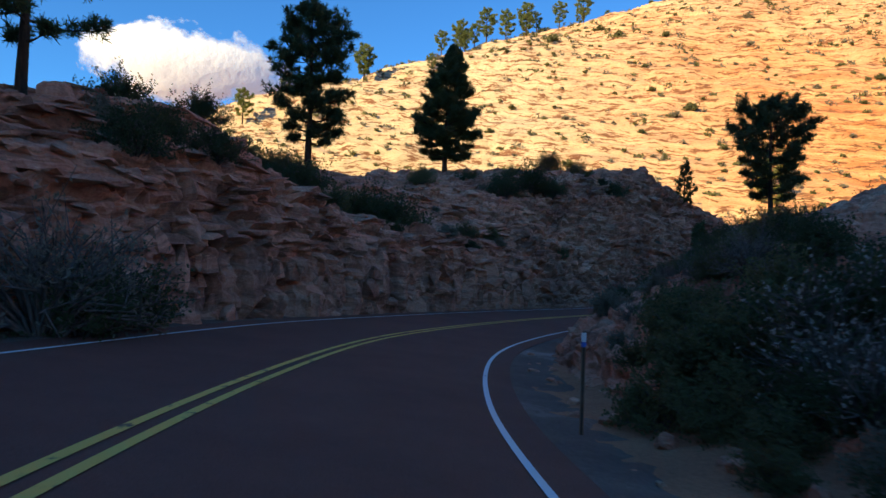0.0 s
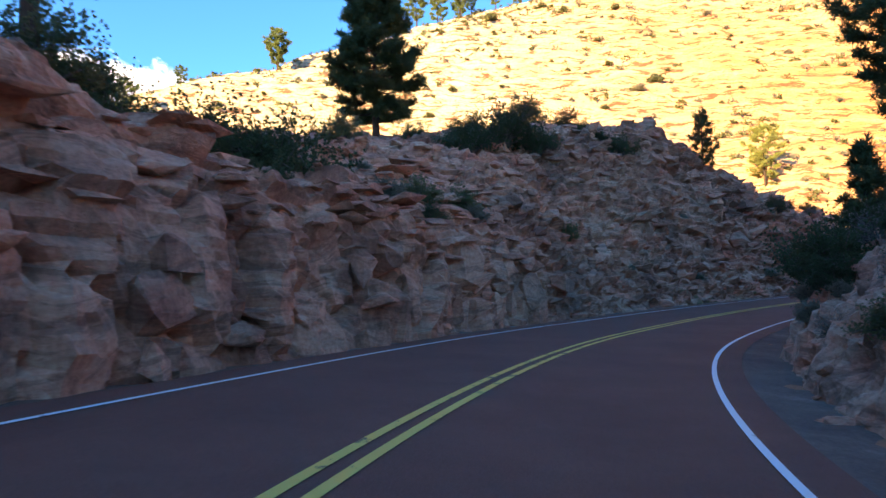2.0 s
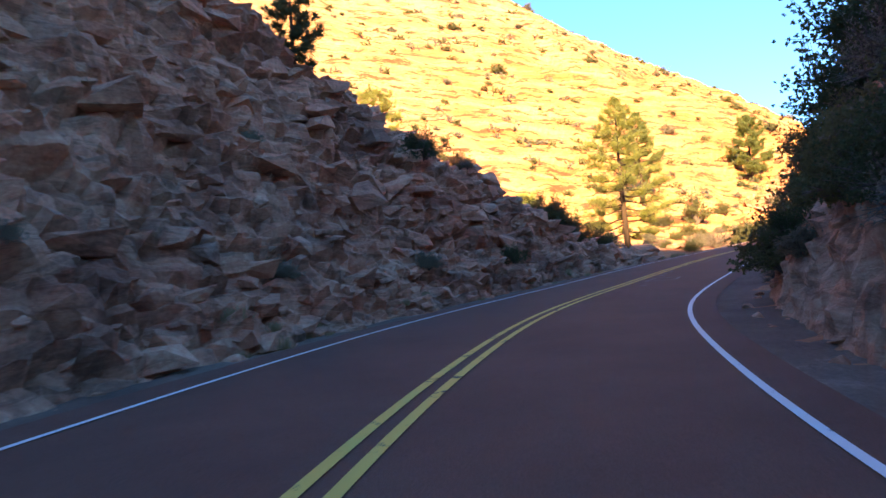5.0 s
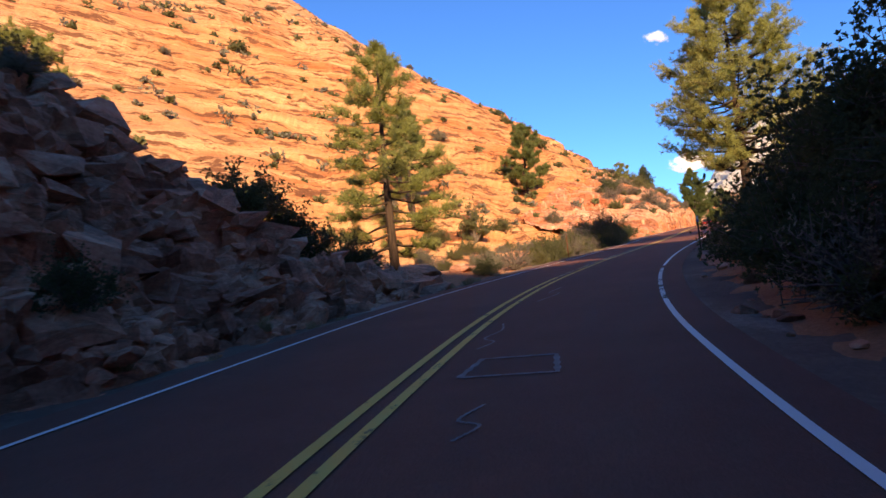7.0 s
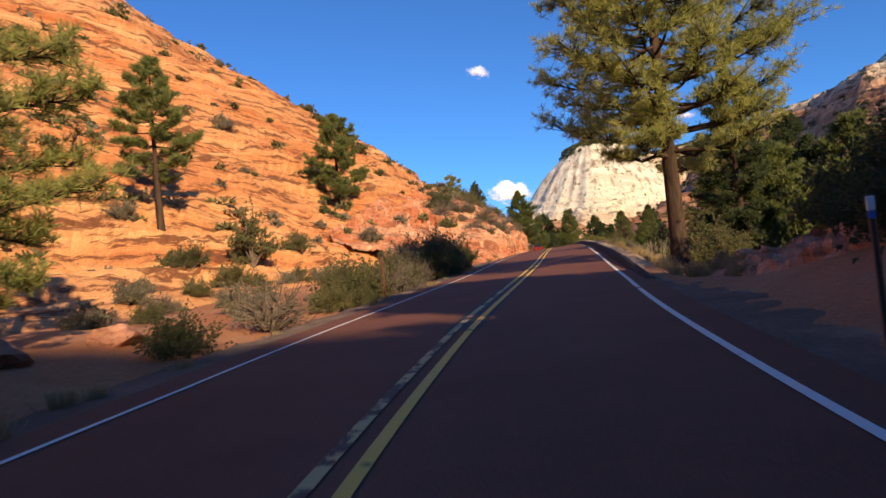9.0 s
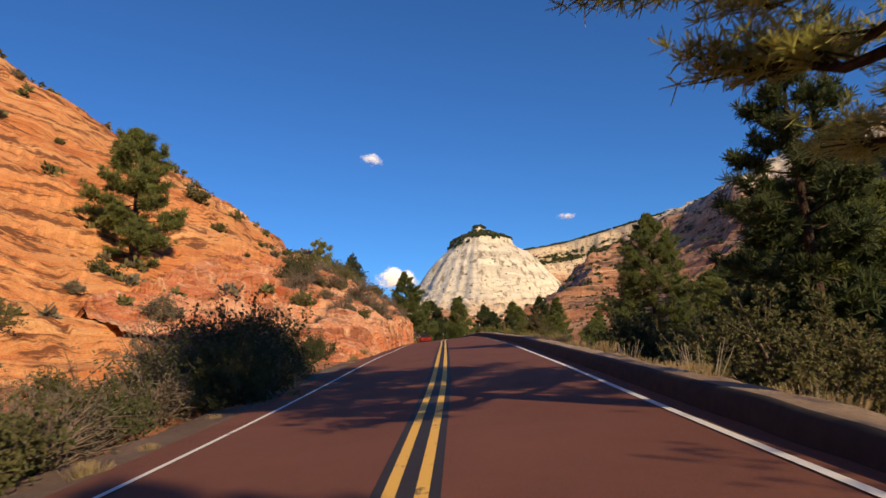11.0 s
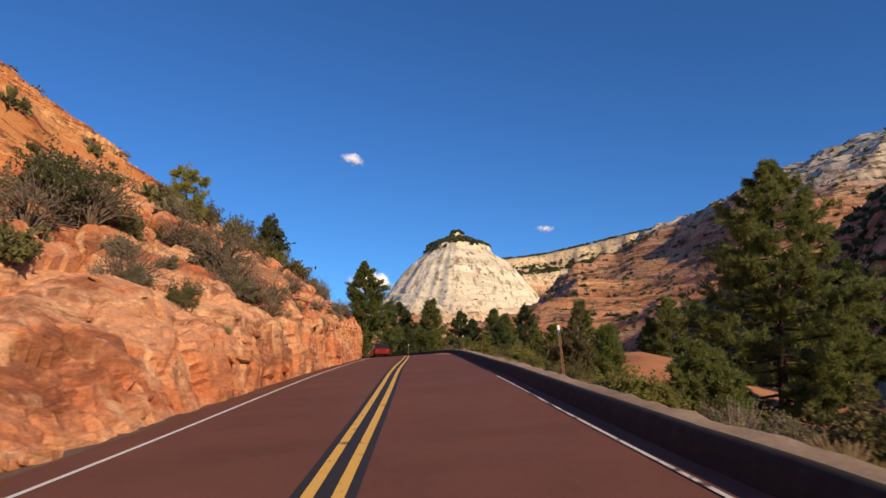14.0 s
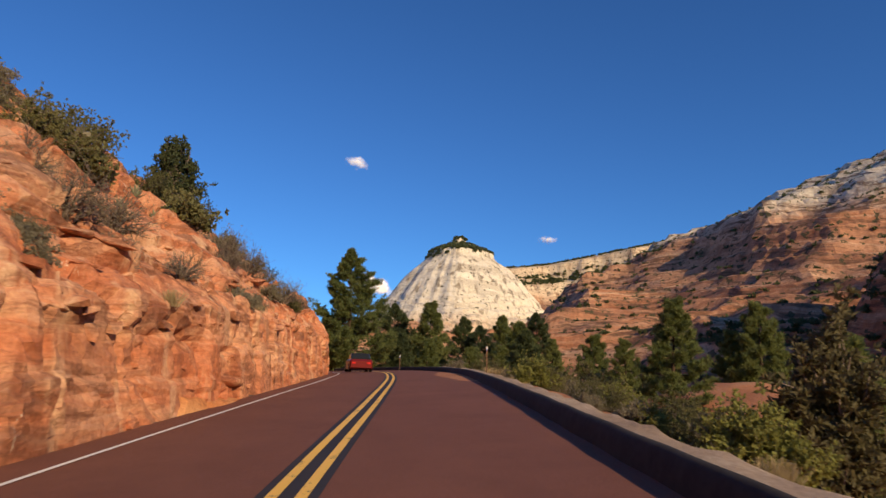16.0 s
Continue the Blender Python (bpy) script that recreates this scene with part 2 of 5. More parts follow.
FAR_ROCK = rock_material("banded_mountain_rock", (0.30, 0.115, 0.06), (0.43, 0.19, 0.10), (0.56, 0.36, 0.235), 0.05, 0.2, (0.13, 0.07, 0.045), 0.6, 0.7, 0.8,
                         ((0.68, 0.63, 0.51), 80, 94, 0), (0.3, 0.585))


def soil_material(name, a, b2, c):
    m, nt, ln, b = material(name, 0.95)
    p = where(nt)
    col = ramp(nt, ln, noise_node(nt, ln, p, 0.25, 6, 0.7), [(0.35, a), (0.55, b2), (0.7, c)])
    fine = noise_node(nt, ln, p, 14, 5, 0.8)
    col = mix(nt, ln, 0.5, col, ramp(nt, ln, fine, [(0.3, (0.2, 0.2, 0.2)), (0.7, (0.8, 0.8, 0.8))]), "OVERLAY")
    ln.new(col, b.inputs["Base Color"])
    bump(nt, ln, b, fine, 0.7, 0.05)
    return m


SOIL = soil_material("red_sandy_soil", (0.36, 0.15, 0.08), (0.47, 0.21, 0.11), (0.42, 0.25, 0.155))
BERM = soil_material("tan_sandy_gravel", (0.26, 0.185, 0.135), (0.39, 0.29, 0.215), (0.50, 0.41, 0.32))
GRAVEL = soil_material("grey_roadside_gravel", (0.13, 0.085, 0.065), (0.21, 0.145, 0.11), (0.40, 0.31, 0.25))


def asphalt_material():
    m, nt, ln, b = material("red_chip_asphalt", 0.85)
    p = where(nt)
    col = ramp(nt, ln, noise_node(nt, ln, p, 0.5, 5, 0.7), [(0.3, (0.155, 0.060, 0.042)), (0.7, (0.205, 0.082, 0.056))])
    chips = noise_node(nt, ln, p, 60, 3, 0.8)
    col = mix(nt, ln, 0.6, col, ramp(nt, ln, chips, [(0.3, (0.2, 0.2, 0.2)), (0.7, (0.8, 0.8, 0.8))]), "OVERLAY")
    ln.new(col, b.inputs["Base Color"])
    bump(nt, ln, b, chips, 0.5, 0.01)
    return m


ASPHALT = asphalt_material()


def plain(name, col, rough=0.8, var=0.15, scale=3.0, metal=0.0):
    m, nt, ln, b = material(name, rough)
    f = noise_node(nt, ln, where(nt), scale, 5, 0.7)
    lo = tuple(c * (1 - var) for c in col)
    hi = tuple(min(1, c * (1 + var)) for c in col)
    ln.new(ramp(nt, ln, f, [(0.3, lo), (0.7, hi)]), b.inputs["Base Color"])
    b.inputs["Metallic"].default_value = metal
    bump(nt, ln, b, f, 0.3, 0.01)
    return m


def paint_material(name, col, worn):
    """Road paint, worn through to the asphalt in patches."""
    m, nt, ln, b = material(name, 0.7)
    p = where(nt)
    f = noise_node(nt, ln, p, 2.5, 6, 0.75)
    ln.new(mix(nt, ln, ramp(nt, ln, f, [(worn, (0, 0, 0)), (worn + 0.06, (1, 1, 1))]), col, (0.10, 0.07, 0.06)), b.inputs["Base Color"])
    bump(nt, ln, b, noise_node(nt, ln, p, 60, 3, 0.8), 0.4, 0.006)
    return m


YELLOW = paint_material("yellow_road_paint", (0.88, 0.53, 0.12), 0.575)
WHITE_LINE = paint_material("white_road_paint", (0.78, 0.78, 0.76), 0.63)
WORN_YELLOW = paint_material("worn_yellow_road_paint", (0.60, 0.44, 0.20), 0.49)
WORN_LINE = paint_material("worn_white_road_paint", (0.70, 0.69, 0.66), 0.50)
SEALER = plain("dark_line_sealer", (0.035, 0.03, 0.03), 0.7)
KERB = plain("black_asphalt_kerb", (0.035, 0.031, 0.030), 0.9, 0.3, 5.0)


# ---- building meshes ----
def grid_mesh(name, p, mat, parent=None, smooth=False):
    """One mesh from an array of points (rows, columns, 3)."""
    r, c = p.shape[:2]
    i = np.arange(r * c).reshape(r, c)
    f = np.stack([i[:-1, :-1], i[:-1, 1:], i[1:, 1:], i[1:, :-1]], -1).reshape(-1, 4)
    me = bpy.data.meshes.new(name)
    me.from_pydata(p.reshape(-1, 3).tolist(), [], f.tolist())
    me.materials.append(mat)
    if smooth:
        me.shade_smooth()
    ob = new(name, me)
    ob.parent = parent
    return ob


def facing_up(p):
    """Rows swapped where needed, so that the faces look upwards."""
    a = np.cross(p[1, 0] - p[0, 0], p[0, 1] - p[0, 0])
    return p[::-1] if a[2] > 0 else p


def normals(p):
    du, dv = np.gradient(p, axis=1), np.gradient(p, axis=0)
    n = np.cross(du, dv)
    return n / (np.linalg.norm(n, axis=-1, keepdims=True) + 1e-9)


# ---- road ----
stations = np.arange(-58, arc[-1] - 1, 0.5)


def strip(name, u0, u1, lift, mat, s=stations, steps=1, parent=None):
    us = np.linspace(0, 1, steps + 1)
    a, b = np.broadcast_to(u0, s.shape), np.broadcast_to(u1, s.shape)
    return grid_mesh(name, np.stack([place(s, a + (b - a) * k, lift) for k in us], 0), mat, parent)


half = lane(stations)
road = tagged(strip("road", -half - 0.75, half + 0.55, 0.0, ASPHALT, steps=6), "reddish chip-sealed two-lane mountain road, worn and dark", "road", kind="structure")
for name, u0, u1, mat, label in (("yellow_line", 0.08, 0.20, YELLOW, "right stripe of the double yellow centre line"),
                                 ("white_edge_line", -half - 0.045, -half + 0.045, WHITE_LINE, ""),
                                 ):
    strip(name, u0, u1, 0.012, mat, parent=road)
for s0, s1, mat in ((-58, 93, YELLOW), (93, 111, WORN_YELLOW), (111, arc[-1] - 1.2, YELLOW)):
    strip("yellow_line", -0.20, -0.08, 0.012, mat, s=np.arange(s0, s1 + 0.1, 0.4), parent=road)
for s0, s1, mat in ((-58, 84, WHITE_LINE), (84, 92, WORN_LINE), (92.6, 104, WHITE_LINE), (104, 138, WHITE_LINE), (138, 160, WORN_LINE)):
    ls = np.arange(s0, s1 + 0.1, 0.4)
    strip("white_edge_line", lane(ls) - (0.045 if s0 < 138 else 0.0), lane(ls) + 0.05, 0.012, mat, s=ls, parent=road)
strip("line_sealer", -0.30, 0.30, 0.006, SEALER, s=np.arange(100, arc[-1] - 1, 0.5), parent=road)


# ---- ground: one sheet ----
def hill_foot(x):
    return np.interp(x, [-200, 0, 60, 80, 103, 117, 132, 150, 175, 200, 260], [102, 93, 85, 82, 78.5, 77.0, 76.0, 78.5, 85, 95, 120])


def hill_height(x, y):
    """The great slickrock slope north of the road."""
    n = y - hill_foot(x)
    base = np.interp(x, [-100, 0, 60, 80, 117, 150, 180], [4, 4, 1.0, 1.6, 3.3, 5.0, 5.8])
    soft = np.interp(x, [0, 60, 100, 117, 132, 180], [4, 7, 8, 5, 3, 4])
    steep = np.interp(x, [0, 60, 105, 135], [0.8, 0.9, 0.9, 0.72])
    up = steep * np.where(n > 0, np.sqrt(n * n + soft ** 2) - soft, 0.5 * n)
    crest = np.clip(48 + 0.42 * (x + 20), 18, 230)
    z = up - np.logaddexp(0, (up - crest) / 8) * 8
    back = np.clip(n - crest / 0.72 - 25, 0, None)
    fade = 26 * step01(150, 260, x) * step01(0, 60, n)
    return base + z - 0.25 * back - fade


def ground_height(x, y):
    s, u = along(x, y)
    base = np.interp(s, arc, road_z) - bank(s) * np.clip(u - 1.5, -7, 5)
    left, right = np.clip(-u - lane(s) - 0.9, 0, None), np.clip(u - lane(s) - 0.7, 0, None)
    z = base - 0.07 - 0.25 * step01(0, 1.2, left) * step01(95, 90, s)
    z = z + 0.05 * left - 0.14 * step01(0, 0.5, left) * step01(3.2, 1.6, left) * step01(92, 95, s)
    drop = step01(98, 112, s)                           # the wash beside the later road
    z = z - drop * (0.5 * np.clip(right - 1.6, 0, 9) - 0.05 * np.clip(right - 20, 0, 60) + 0.3 * step01(0.3, 1.5, right))
    z = z + (1 - drop) * 0.25 * np.clip(right - 1.0, 0, 30)
    z = z + 4.6 * np.exp(-((x - 160) / 15) ** 2 - ((y - 60) / 9) ** 2)
    far = np.hypot(x - 60, y - 40)
    z = np.where(far > 260, z * np.clip(1 - (far - 260) / 300, 0, 1), z)
    p = np.stack([x, y, 0 * x], 1)
    rough = step01(0.2, 3.0, left + right)
    return z + rough * (0.10 * fractal(p, 2.0, 4, 3) + 0.3 * fractal(p, 14, 2, 9))


def axis(lo, hi, fine, reach):
    a = list(np.arange(lo, hi + 0.01, fine))
    d = fine
    while a[-1] < reach:
        d *= 1.25
        a.append(a[-1] + d)
        a.insert(0, a[0] - d)
    return np.array(a)


gx, gy = axis(-14, 190, 0.8, 4200), axis(-30, 105, 0.8, 4200)
X, Y = np.meshgrid(gx, gy)
Z = ground_height(X.ravel(), Y.ravel()).reshape(X.shape)
Z -= 3.0 * step01(1, 8, Y - hill_foot(X)) * (X > -40)
ground = tagged(grid_mesh("ground", facing_up(np.stack([X, Y, Z], -1)), SOIL, smooth=True), "red sandy desert soil with scattered stones", "ground", kind="structure")

# ---- gravel shoulders ----
def shoulder(name, s, u0, u1, n, label):
    rows = []
    for k in np.linspace(0, 1, n):
        q = place(s, u0 + (u1 - u0) * k)
        q[:, 2] += -0.02 - 0.06 * k - 0.3 * step01(100, 108, s) * k * (u1[0] > 0) + 0.05 * fractal(q, 0.5, 3, 17) * min(1, 3 * k)
        rows.append(q)
    return tagged(grid_mesh(name, np.stack(rows, 0), GRAVEL, smooth=True), label, "road shoulder", kind="structure")


sl = np.arange(-50, arc[-1] - 2, 0.3)
shoulder("shoulder_left", sl, -lane(sl) - 0.72, -lane(sl) - 2.0, 7, "grey gravel shoulder below the rock face")
sr = np.arange(-50, 108, 0.3)
shoulder("shoulder_right", sr, lane(sr) + 0.52, lane(sr) + 2.6, 9, "grey gravel shoulder on the inside of the bend")

# ---- slickrock hill ----
hx = np.concatenate([np.arange(-170, -50, 2.5), np.arange(-50, 20, 0.9), np.arange(20, 190, 0.7), np.arange(190, 420, 3.0)])
hn = np.concatenate([np.arange(-6, 50, 0.3), np.arange(50, 150, 0.5), np.arange(150, 420, 2.5)])
HX, HN = np.meshgrid(hx, hn)
HY = HN + hill_foot(HX)
HZ = hill_height(HX.ravel(), HY.ravel()).reshape(HX.shape)
P = np.stack([HX, HY, HZ], -1).reshape(-1, 3)
hill_s, hill_u = along(P[:, 0], P[:, 1])
P[:, 2] -= 2.5 * step01(5.5, 3.0, -hill_u - lane(hill_s)) * (P[:, 0] > 70)      # room for the road cut
bulge = 1.5 * fractal(P, 34, 3, 21) + 0.5 * fractal(P, 8, 3, 22)
P[:, 2] += bulge * step01(0, 12, HN.ravel())
bed = P[:, 2] + 0.07 * P[:, 0] + 0.9 * fractal(P * (1, 1, 0.3), 17, 3, 23)
for size, amp, seed in ((4.6, 0.5, 3), (2.1, 1.0, 1), (0.9, 0.95, 2)):
    k = bed / size + 0.6 * smooth_noise(P * (0.4, 0.4, 0.0), 6.0, 30 + seed)
    f = k - np.floor(k)
    on = np.clip(0.55 + 1.1 * smooth_noise(P * (0.6, 1, 1.5), 9.0, 40 + seed), 0, 1)
    P[:, 2] += size * amp * on * (np.clip((f - 0.80) / 0.20, 0, 1) - f) * step01(0, 5, HN.ravel())
hill = tagged(grid_mesh("rock_hill", facing_up(P.reshape(*HX.shape, 3)), SLICKROCK), "sunlit orange and cream slickrock hillside with thin eroded ledges", "hillside", kind="structure")


# ---- rock faces beside the road ----
def rock_face(name, side, keys, s0, s1, ds, dv, mat, label, cell=(1.5, 1.5, 0.8), amp=0.45, seed=0, under=None, broken=(900, 901), wave=0.5, twist=0.22, column=1.0, ledge=1.0, smooth=False):
    """A broken face lofted along the road: keys are (s, [(distance from the edge line, height), ...])."""
    ss = np.arange(s0, s1, ds)
    n = len(keys[0][1])
    prof = np.zeros((len(ss), n, 2))
    for i in range(n):
        for c in (0, 1):
            prof[:, i, c] = np.interp(ss, [k[0] for k in keys], [k[1][i][c] for k in keys])
    seglen = np.linalg.norm(np.diff(prof.mean(0), axis=0), axis=1)
    cum = np.concatenate([[0], np.cumsum(seglen)])
    vv = [0.0]
    while vv[-1] < cum[-1]:
        vv.append(vv[-1] + dv * (1 + max(0, vv[-1] - 14) * 0.12))
    vv = np.clip(vv, 0, cum[-1])
    rows = []
    for v in vv:
        i = min(np.searchsorted(cum, v, side="right") - 1, n - 2)
        t = (v - cum[i]) / seglen[i]
        d = prof[:, i, 0] * (1 - t) + prof[:, i + 1, 0] * t
        h = prof[:, i, 1] * (1 - t) + prof[:, i + 1, 1] * t
        base = place(ss, side * (lane(ss) + d))
        base[:, 2] = np.interp(ss, arc, road_z) - bank(ss) * (side * lane(ss) - 1.5) + h
        if under is not None:
            blend = step01(3.0, 6.5, d)
            top = under(base[:, 0], base[:, 1]) + 0.25 - 0.9 * step01(9, 13, d)
            base[:, 2] = base[:, 2] * (1 - blend) + top * blend
        rows.append(base)
    g = np.stack(rows, 0)
    nrm = normals(g) * (1 if side < 0 else -1)
    q = g.reshape(-1, 3)
    sv = np.tile(ss, len(vv))
    hv = q[:, 2] - np.interp(sv, arc, road_z)
    soft = q + twist * np.stack([fractal(q, 2.5, 2, seed + a) for a in range(3)], 1)
    cx, cy, cz = cell
    upright, e0 = blocks(soft, (cx * 0.75, cy * 0.75, cz * 2.2), seed + 11)        # jointed columns of the cut
    bed = q[:, 2] / (0.42 * cz) + 0.05 * q[:, 0] + 0.55 * fractal(q, 7.0, 3, seed + 6)
    bed = bed + 0.35 * np.sin(bed * 2.1)
    lip = bed - np.floor(bed)
    slabs, e1 = blocks(np.stack([soft[:, 0], soft[:, 1], np.floor(bed) * 3 + 0.5], 1), (cx * 1.1, cy * 1.1, 1.0), seed + 12)      # ledges above
    slabs = slabs - 1.1 * np.clip((0.22 - lip) / 0.22, 0, 1)
    rubble, e2 = blocks(soft, (cx * 0.62, cy * 0.62, cz * 0.5), seed + 13)        # broken rock, still bedded
    rubble = 0.62 * rubble + 0.35 * slabs
    small, e3 = blocks(q, (cx * 0.26, cy * 0.26, cz * 0.22), seed + 14)
    loose = step01(broken[0], broken[1], sv + 3 * smooth_noise(q, 6, seed + 15))
    high = step01(2.4, 3.8, hv + 0.8 * smooth_noise(q, 3.0, seed + 16)) * (1 - loose)
    low = 1 - high - loose
    upright = column * upright + (1 - column) * slabs
    face = low * upright + high * slabs * (1.7 - 0.5 * column) * ledge + loose * rubble * 0.95
    crack = column * low * np.clip(1 - e0 / 0.13, 0, 1) + high * 0.5 * np.clip(1 - e1 / 0.08, 0, 1) + loose * 0.65 * np.clip(1 - e2 / 0.12, 0, 1)
    d = amp * face - 0.95 * amp * crack + 0.16 * amp * small - 0.08 * amp * np.clip(1 - e3 / 0.12, 0, 1) + wave * amp * fractal(q, 5.0, 3, seed + 5) + 0.15 * amp * (lip - 0.5)
    fade = np.minimum(step01(0, 1.0, np.repeat(vv, len(ss))), 1.0)
    q = q + nrm.reshape(-1, 3) * (d * (0.25 + 0.75 * fade))[:, None]
    g = q.reshape(g.shape)
    if side < 0:
        g = g[::-1]
    return tagged(grid_mesh(name, g, mat, smooth=smooth), label, "rock face", kind="structure")


LEFT_WALL = [
    (-55, [(1.6, -0.4), (2.4, 1.6), (3.6, 3.0), (6, 4.0), (9, 5.5), (16, 7), (34, 12)]),
    (6, [(1.8, -0.4), (2.6, 1.2), (3.8, 2.6), (6, 3.6), (9, 4.8), (16, 6.5), (34, 11)]),
    (14, [(1.6, -0.4), (2.2, 1.8), (3.2, 3.4), (5.5, 4.4), (8, 5.0), (15, 5.4), (34, 8)]),
    (19, [(1.3, -0.4), (1.7, 2.6), (2.6, 5.2), (4.6, 6.3), (6.4, 6.8), (11, 6.8), (30, 8)]),
    (25, [(1.2, -0.4), (1.5, 2.9), (2.4, 5.4), (4.6, 6.8), (7.5, 8.2), (13, 8.4), (30, 11)]),
    (32, [(0.9, -0.4), (1.3, 2.8), (2.6, 4.4), (6.5, 5.2), (11, 6.6), (14, 8.6), (29, 11)]),
    (40, [(0.9, -0.4), (1.5, 3.4), (3.0, 4.5), (7.0, 5.2), (11, 6.4), (15, 9.0), (26, 11.2)]),
    (47, [(0.9, -0.4), (1.6, 2.6), (3.4, 4.8), (5.6, 6.2), (9.0, 7.7), (13.5, 8.9), (20, 10.6)]),
    (58, [(1.0, -0.4), (3.0, 2.4), (4.8, 6.0), (6.6, 9.2), (8.9, 10.8), (12, 11.4), (22, 13.3)]),
    (66, [(1.0, -0.4), (3.0, 2.0), (4.9, 5.4), (6.9, 9.4), (8.8, 12.2), (12, 13.0), (21, 13.6)]),
    (70, [(1.0, -0.4), (3.0, 1.8), (5.0, 5.0), (7.0, 9.3), (8.8, 13.0), (12, 13.8), (20, 12.6)]),
    (74, [(1.0, -0.4), (2.8, 1.6), (4.6, 4.4), (6.4, 7.6), (8.0, 10.4), (10.8, 11.4), (18, 9.5)]),
    (80, [(1.0, -0.4), (2.4, 1.0), (4.0, 3.4), (5.4, 5.6), (6.8, 6.8), (9.0, 8.0), (15, 6)]),
    (88, [(0.9, -0.5), (2.4, 0.5), (3.6, 1.6), (4.8, 2.8), (6.0, 3.6), (8.0, 3.0), (12, 0.6)]),
    (94, [(0.9, -0.5), (2.4, 0.0), (3.6, 0.4), (4.8, 0.8), (6.0, 1.0), (8.0, 0.6), (12, -0.5)]),
    (99, [(0.9, -0.6), (2.4, -0.4), (3.6, -0.3), (4.8, -0.3), (6.0, -0.3), (8.0, -0.5), (12, -0.8)]),
]
wall_west = rock_face("wall_west", -1, LEFT_WALL, -50, 99, 0.16, 0.13, ROCK_RED, "shaded red sandstone road cut, broken into blocks and ledges", (1.8, 1.8, 1.0), 0.50, 1, None, (46, 54), ledge=0.62)

CUT = [
    (140, [(1.2, -0.8), (1.6, -0.7), (3.0, -0.6), (5.5, -0.1), (9, 1.2), (14, 3.5)]),
    (148, [(0.9, -0.4), (2.0, 0.5), (3.6, 1.3), (5.6, 2.6), (9, 4.6), (14, 7.0)]),
    (156, [(0.8, -0.4), (1.6, 1.4), (2.9, 2.4), (4.7, 3.9), (8.5, 6.6), (14, 9.5)]),
    (162, [(0.8, -0.4), (1.3, 2.0), (2.4, 2.9), (4.5, 4.4), (8.5, 7.4), (14, 11)]),
    (180, [(0.8, -0.4), (1.1, 2.4), (2.2, 3.4), (4.5, 5.0), (8.5, 7.8), (14, 11)]),
    (205, [(0.8, -0.4), (1.1, 2.6), (2.2, 3.6), (4.5, 5.0), (8.5, 7.0), (14, 9)]),
    (225, [(0.8, -0.4), (1.2, 1.6), (2.2, 2.4), (4.5, 3.4), (8.5, 4.4), (14, 5)]),
]
wall_north = rock_face("wall_north", -1, CUT, 140, 222, 0.15, 0.12, CUT_ROCK, "sunlit orange sandstone road cut with smooth slabs and ledges", (2.2, 2.2, 1.2), 0.25, 5, hill_height, wave=0.6, twist=0.16, column=0.75, ledge=1.7)

RIGHT_BANK = [
    (-40, [(1.6, -0.4), (2.4, 0.5), (4, 1.2), (7, 2.0), (12, 4), (24, 8)]),
    (9, [(2.7, -0.4), (3.5, 0.3), (4.8, 0.9), (7.4, 1.9), (12, 3.8), (24, 8)]),
    (15, [(2.0, -0.4), (2.8, 0.5), (4.2, 1.2), (7, 2.2), (11.4, 4.1), (23, 8.2)]),
    (24, [(1.3, -0.4), (2.1, 0.7), (3.4, 1.5), (6, 2.5), (10, 4.4), (22, 8.5)]),
    (44, [(1.3, -0.4), (2.1, 1.1), (3.4, 2.2), (5, 3.6), (8, 4.9), (20, 7.4)]),
    (62, [(1.4, -0.4), (2.2, 1.6), (3.4, 3.4), (5, 6.0), (8, 8.0), (20, 13)]),
    # the back is raised out of view here, to shade the road
    (78, [(1.8, -0.4), (3.0, 1.4), (4.2, 3.4), (5.5, 5.6), (8, 8.0), (20, 12)]),
    (90, [(2.2, -0.4), (3.8, 0.9), (5.5, 2.2), (7.5, 4.2), (10, 7.0), (20, 11.5)]),
    (104, [(2.4, -0.4), (3.6, 0.6), (5.0, 1.3), (7.0, 2.6), (10, 4.4), (20, 8.5)]),
    (113, [(2.6, -0.5), (4.0, -0.2), (5.5, -0.4), (7.5, -0.8), (10, -1.6), (20, -3)]),
]
rock_face("wall_south", 1, RIGHT_BANK, -20, 113, 0.18, 0.18, ROCK_RED, "shaded reddish rocky bank on the inside of the bend", (0.95, 0.95, 0.6), 0.27, 9, None, (-60, -59))

# kerb of the later road, with the sandy berm behind it
ks = np.arange(106, arc[-1] - 1, 0.4)
kh = lane(ks) + 0.34
ki = np.interp(ks, [106, 116, 300], [0.02, 0.30, 0.30])
ragged = 0.02 * smooth_noise(np.stack([ks, 0 * ks, 0 * ks], 1), 0.9, 201)
kerb_rows = [place(ks, kh + du + ragged, 0.0) + np.stack([0 * ks, 0 * ks, dz * ki + dc], -1) for du, dz, dc in
             ((-0.02, 0, -0.05), (0.03, 0.45, 0), (0.07, 0.85, 0), (0.12, 0.98, 0), (0.18, 1.0, 0), (0.24, 0.96, -0.02), (0.27, 0, -0.12))]
kerb = tagged(grid_mesh("kerb", np.stack(kerb_rows, 0), KERB, smooth=True), "raised black asphalt kerb along the outer road edge", "kerb", kind="structure")
rows = []
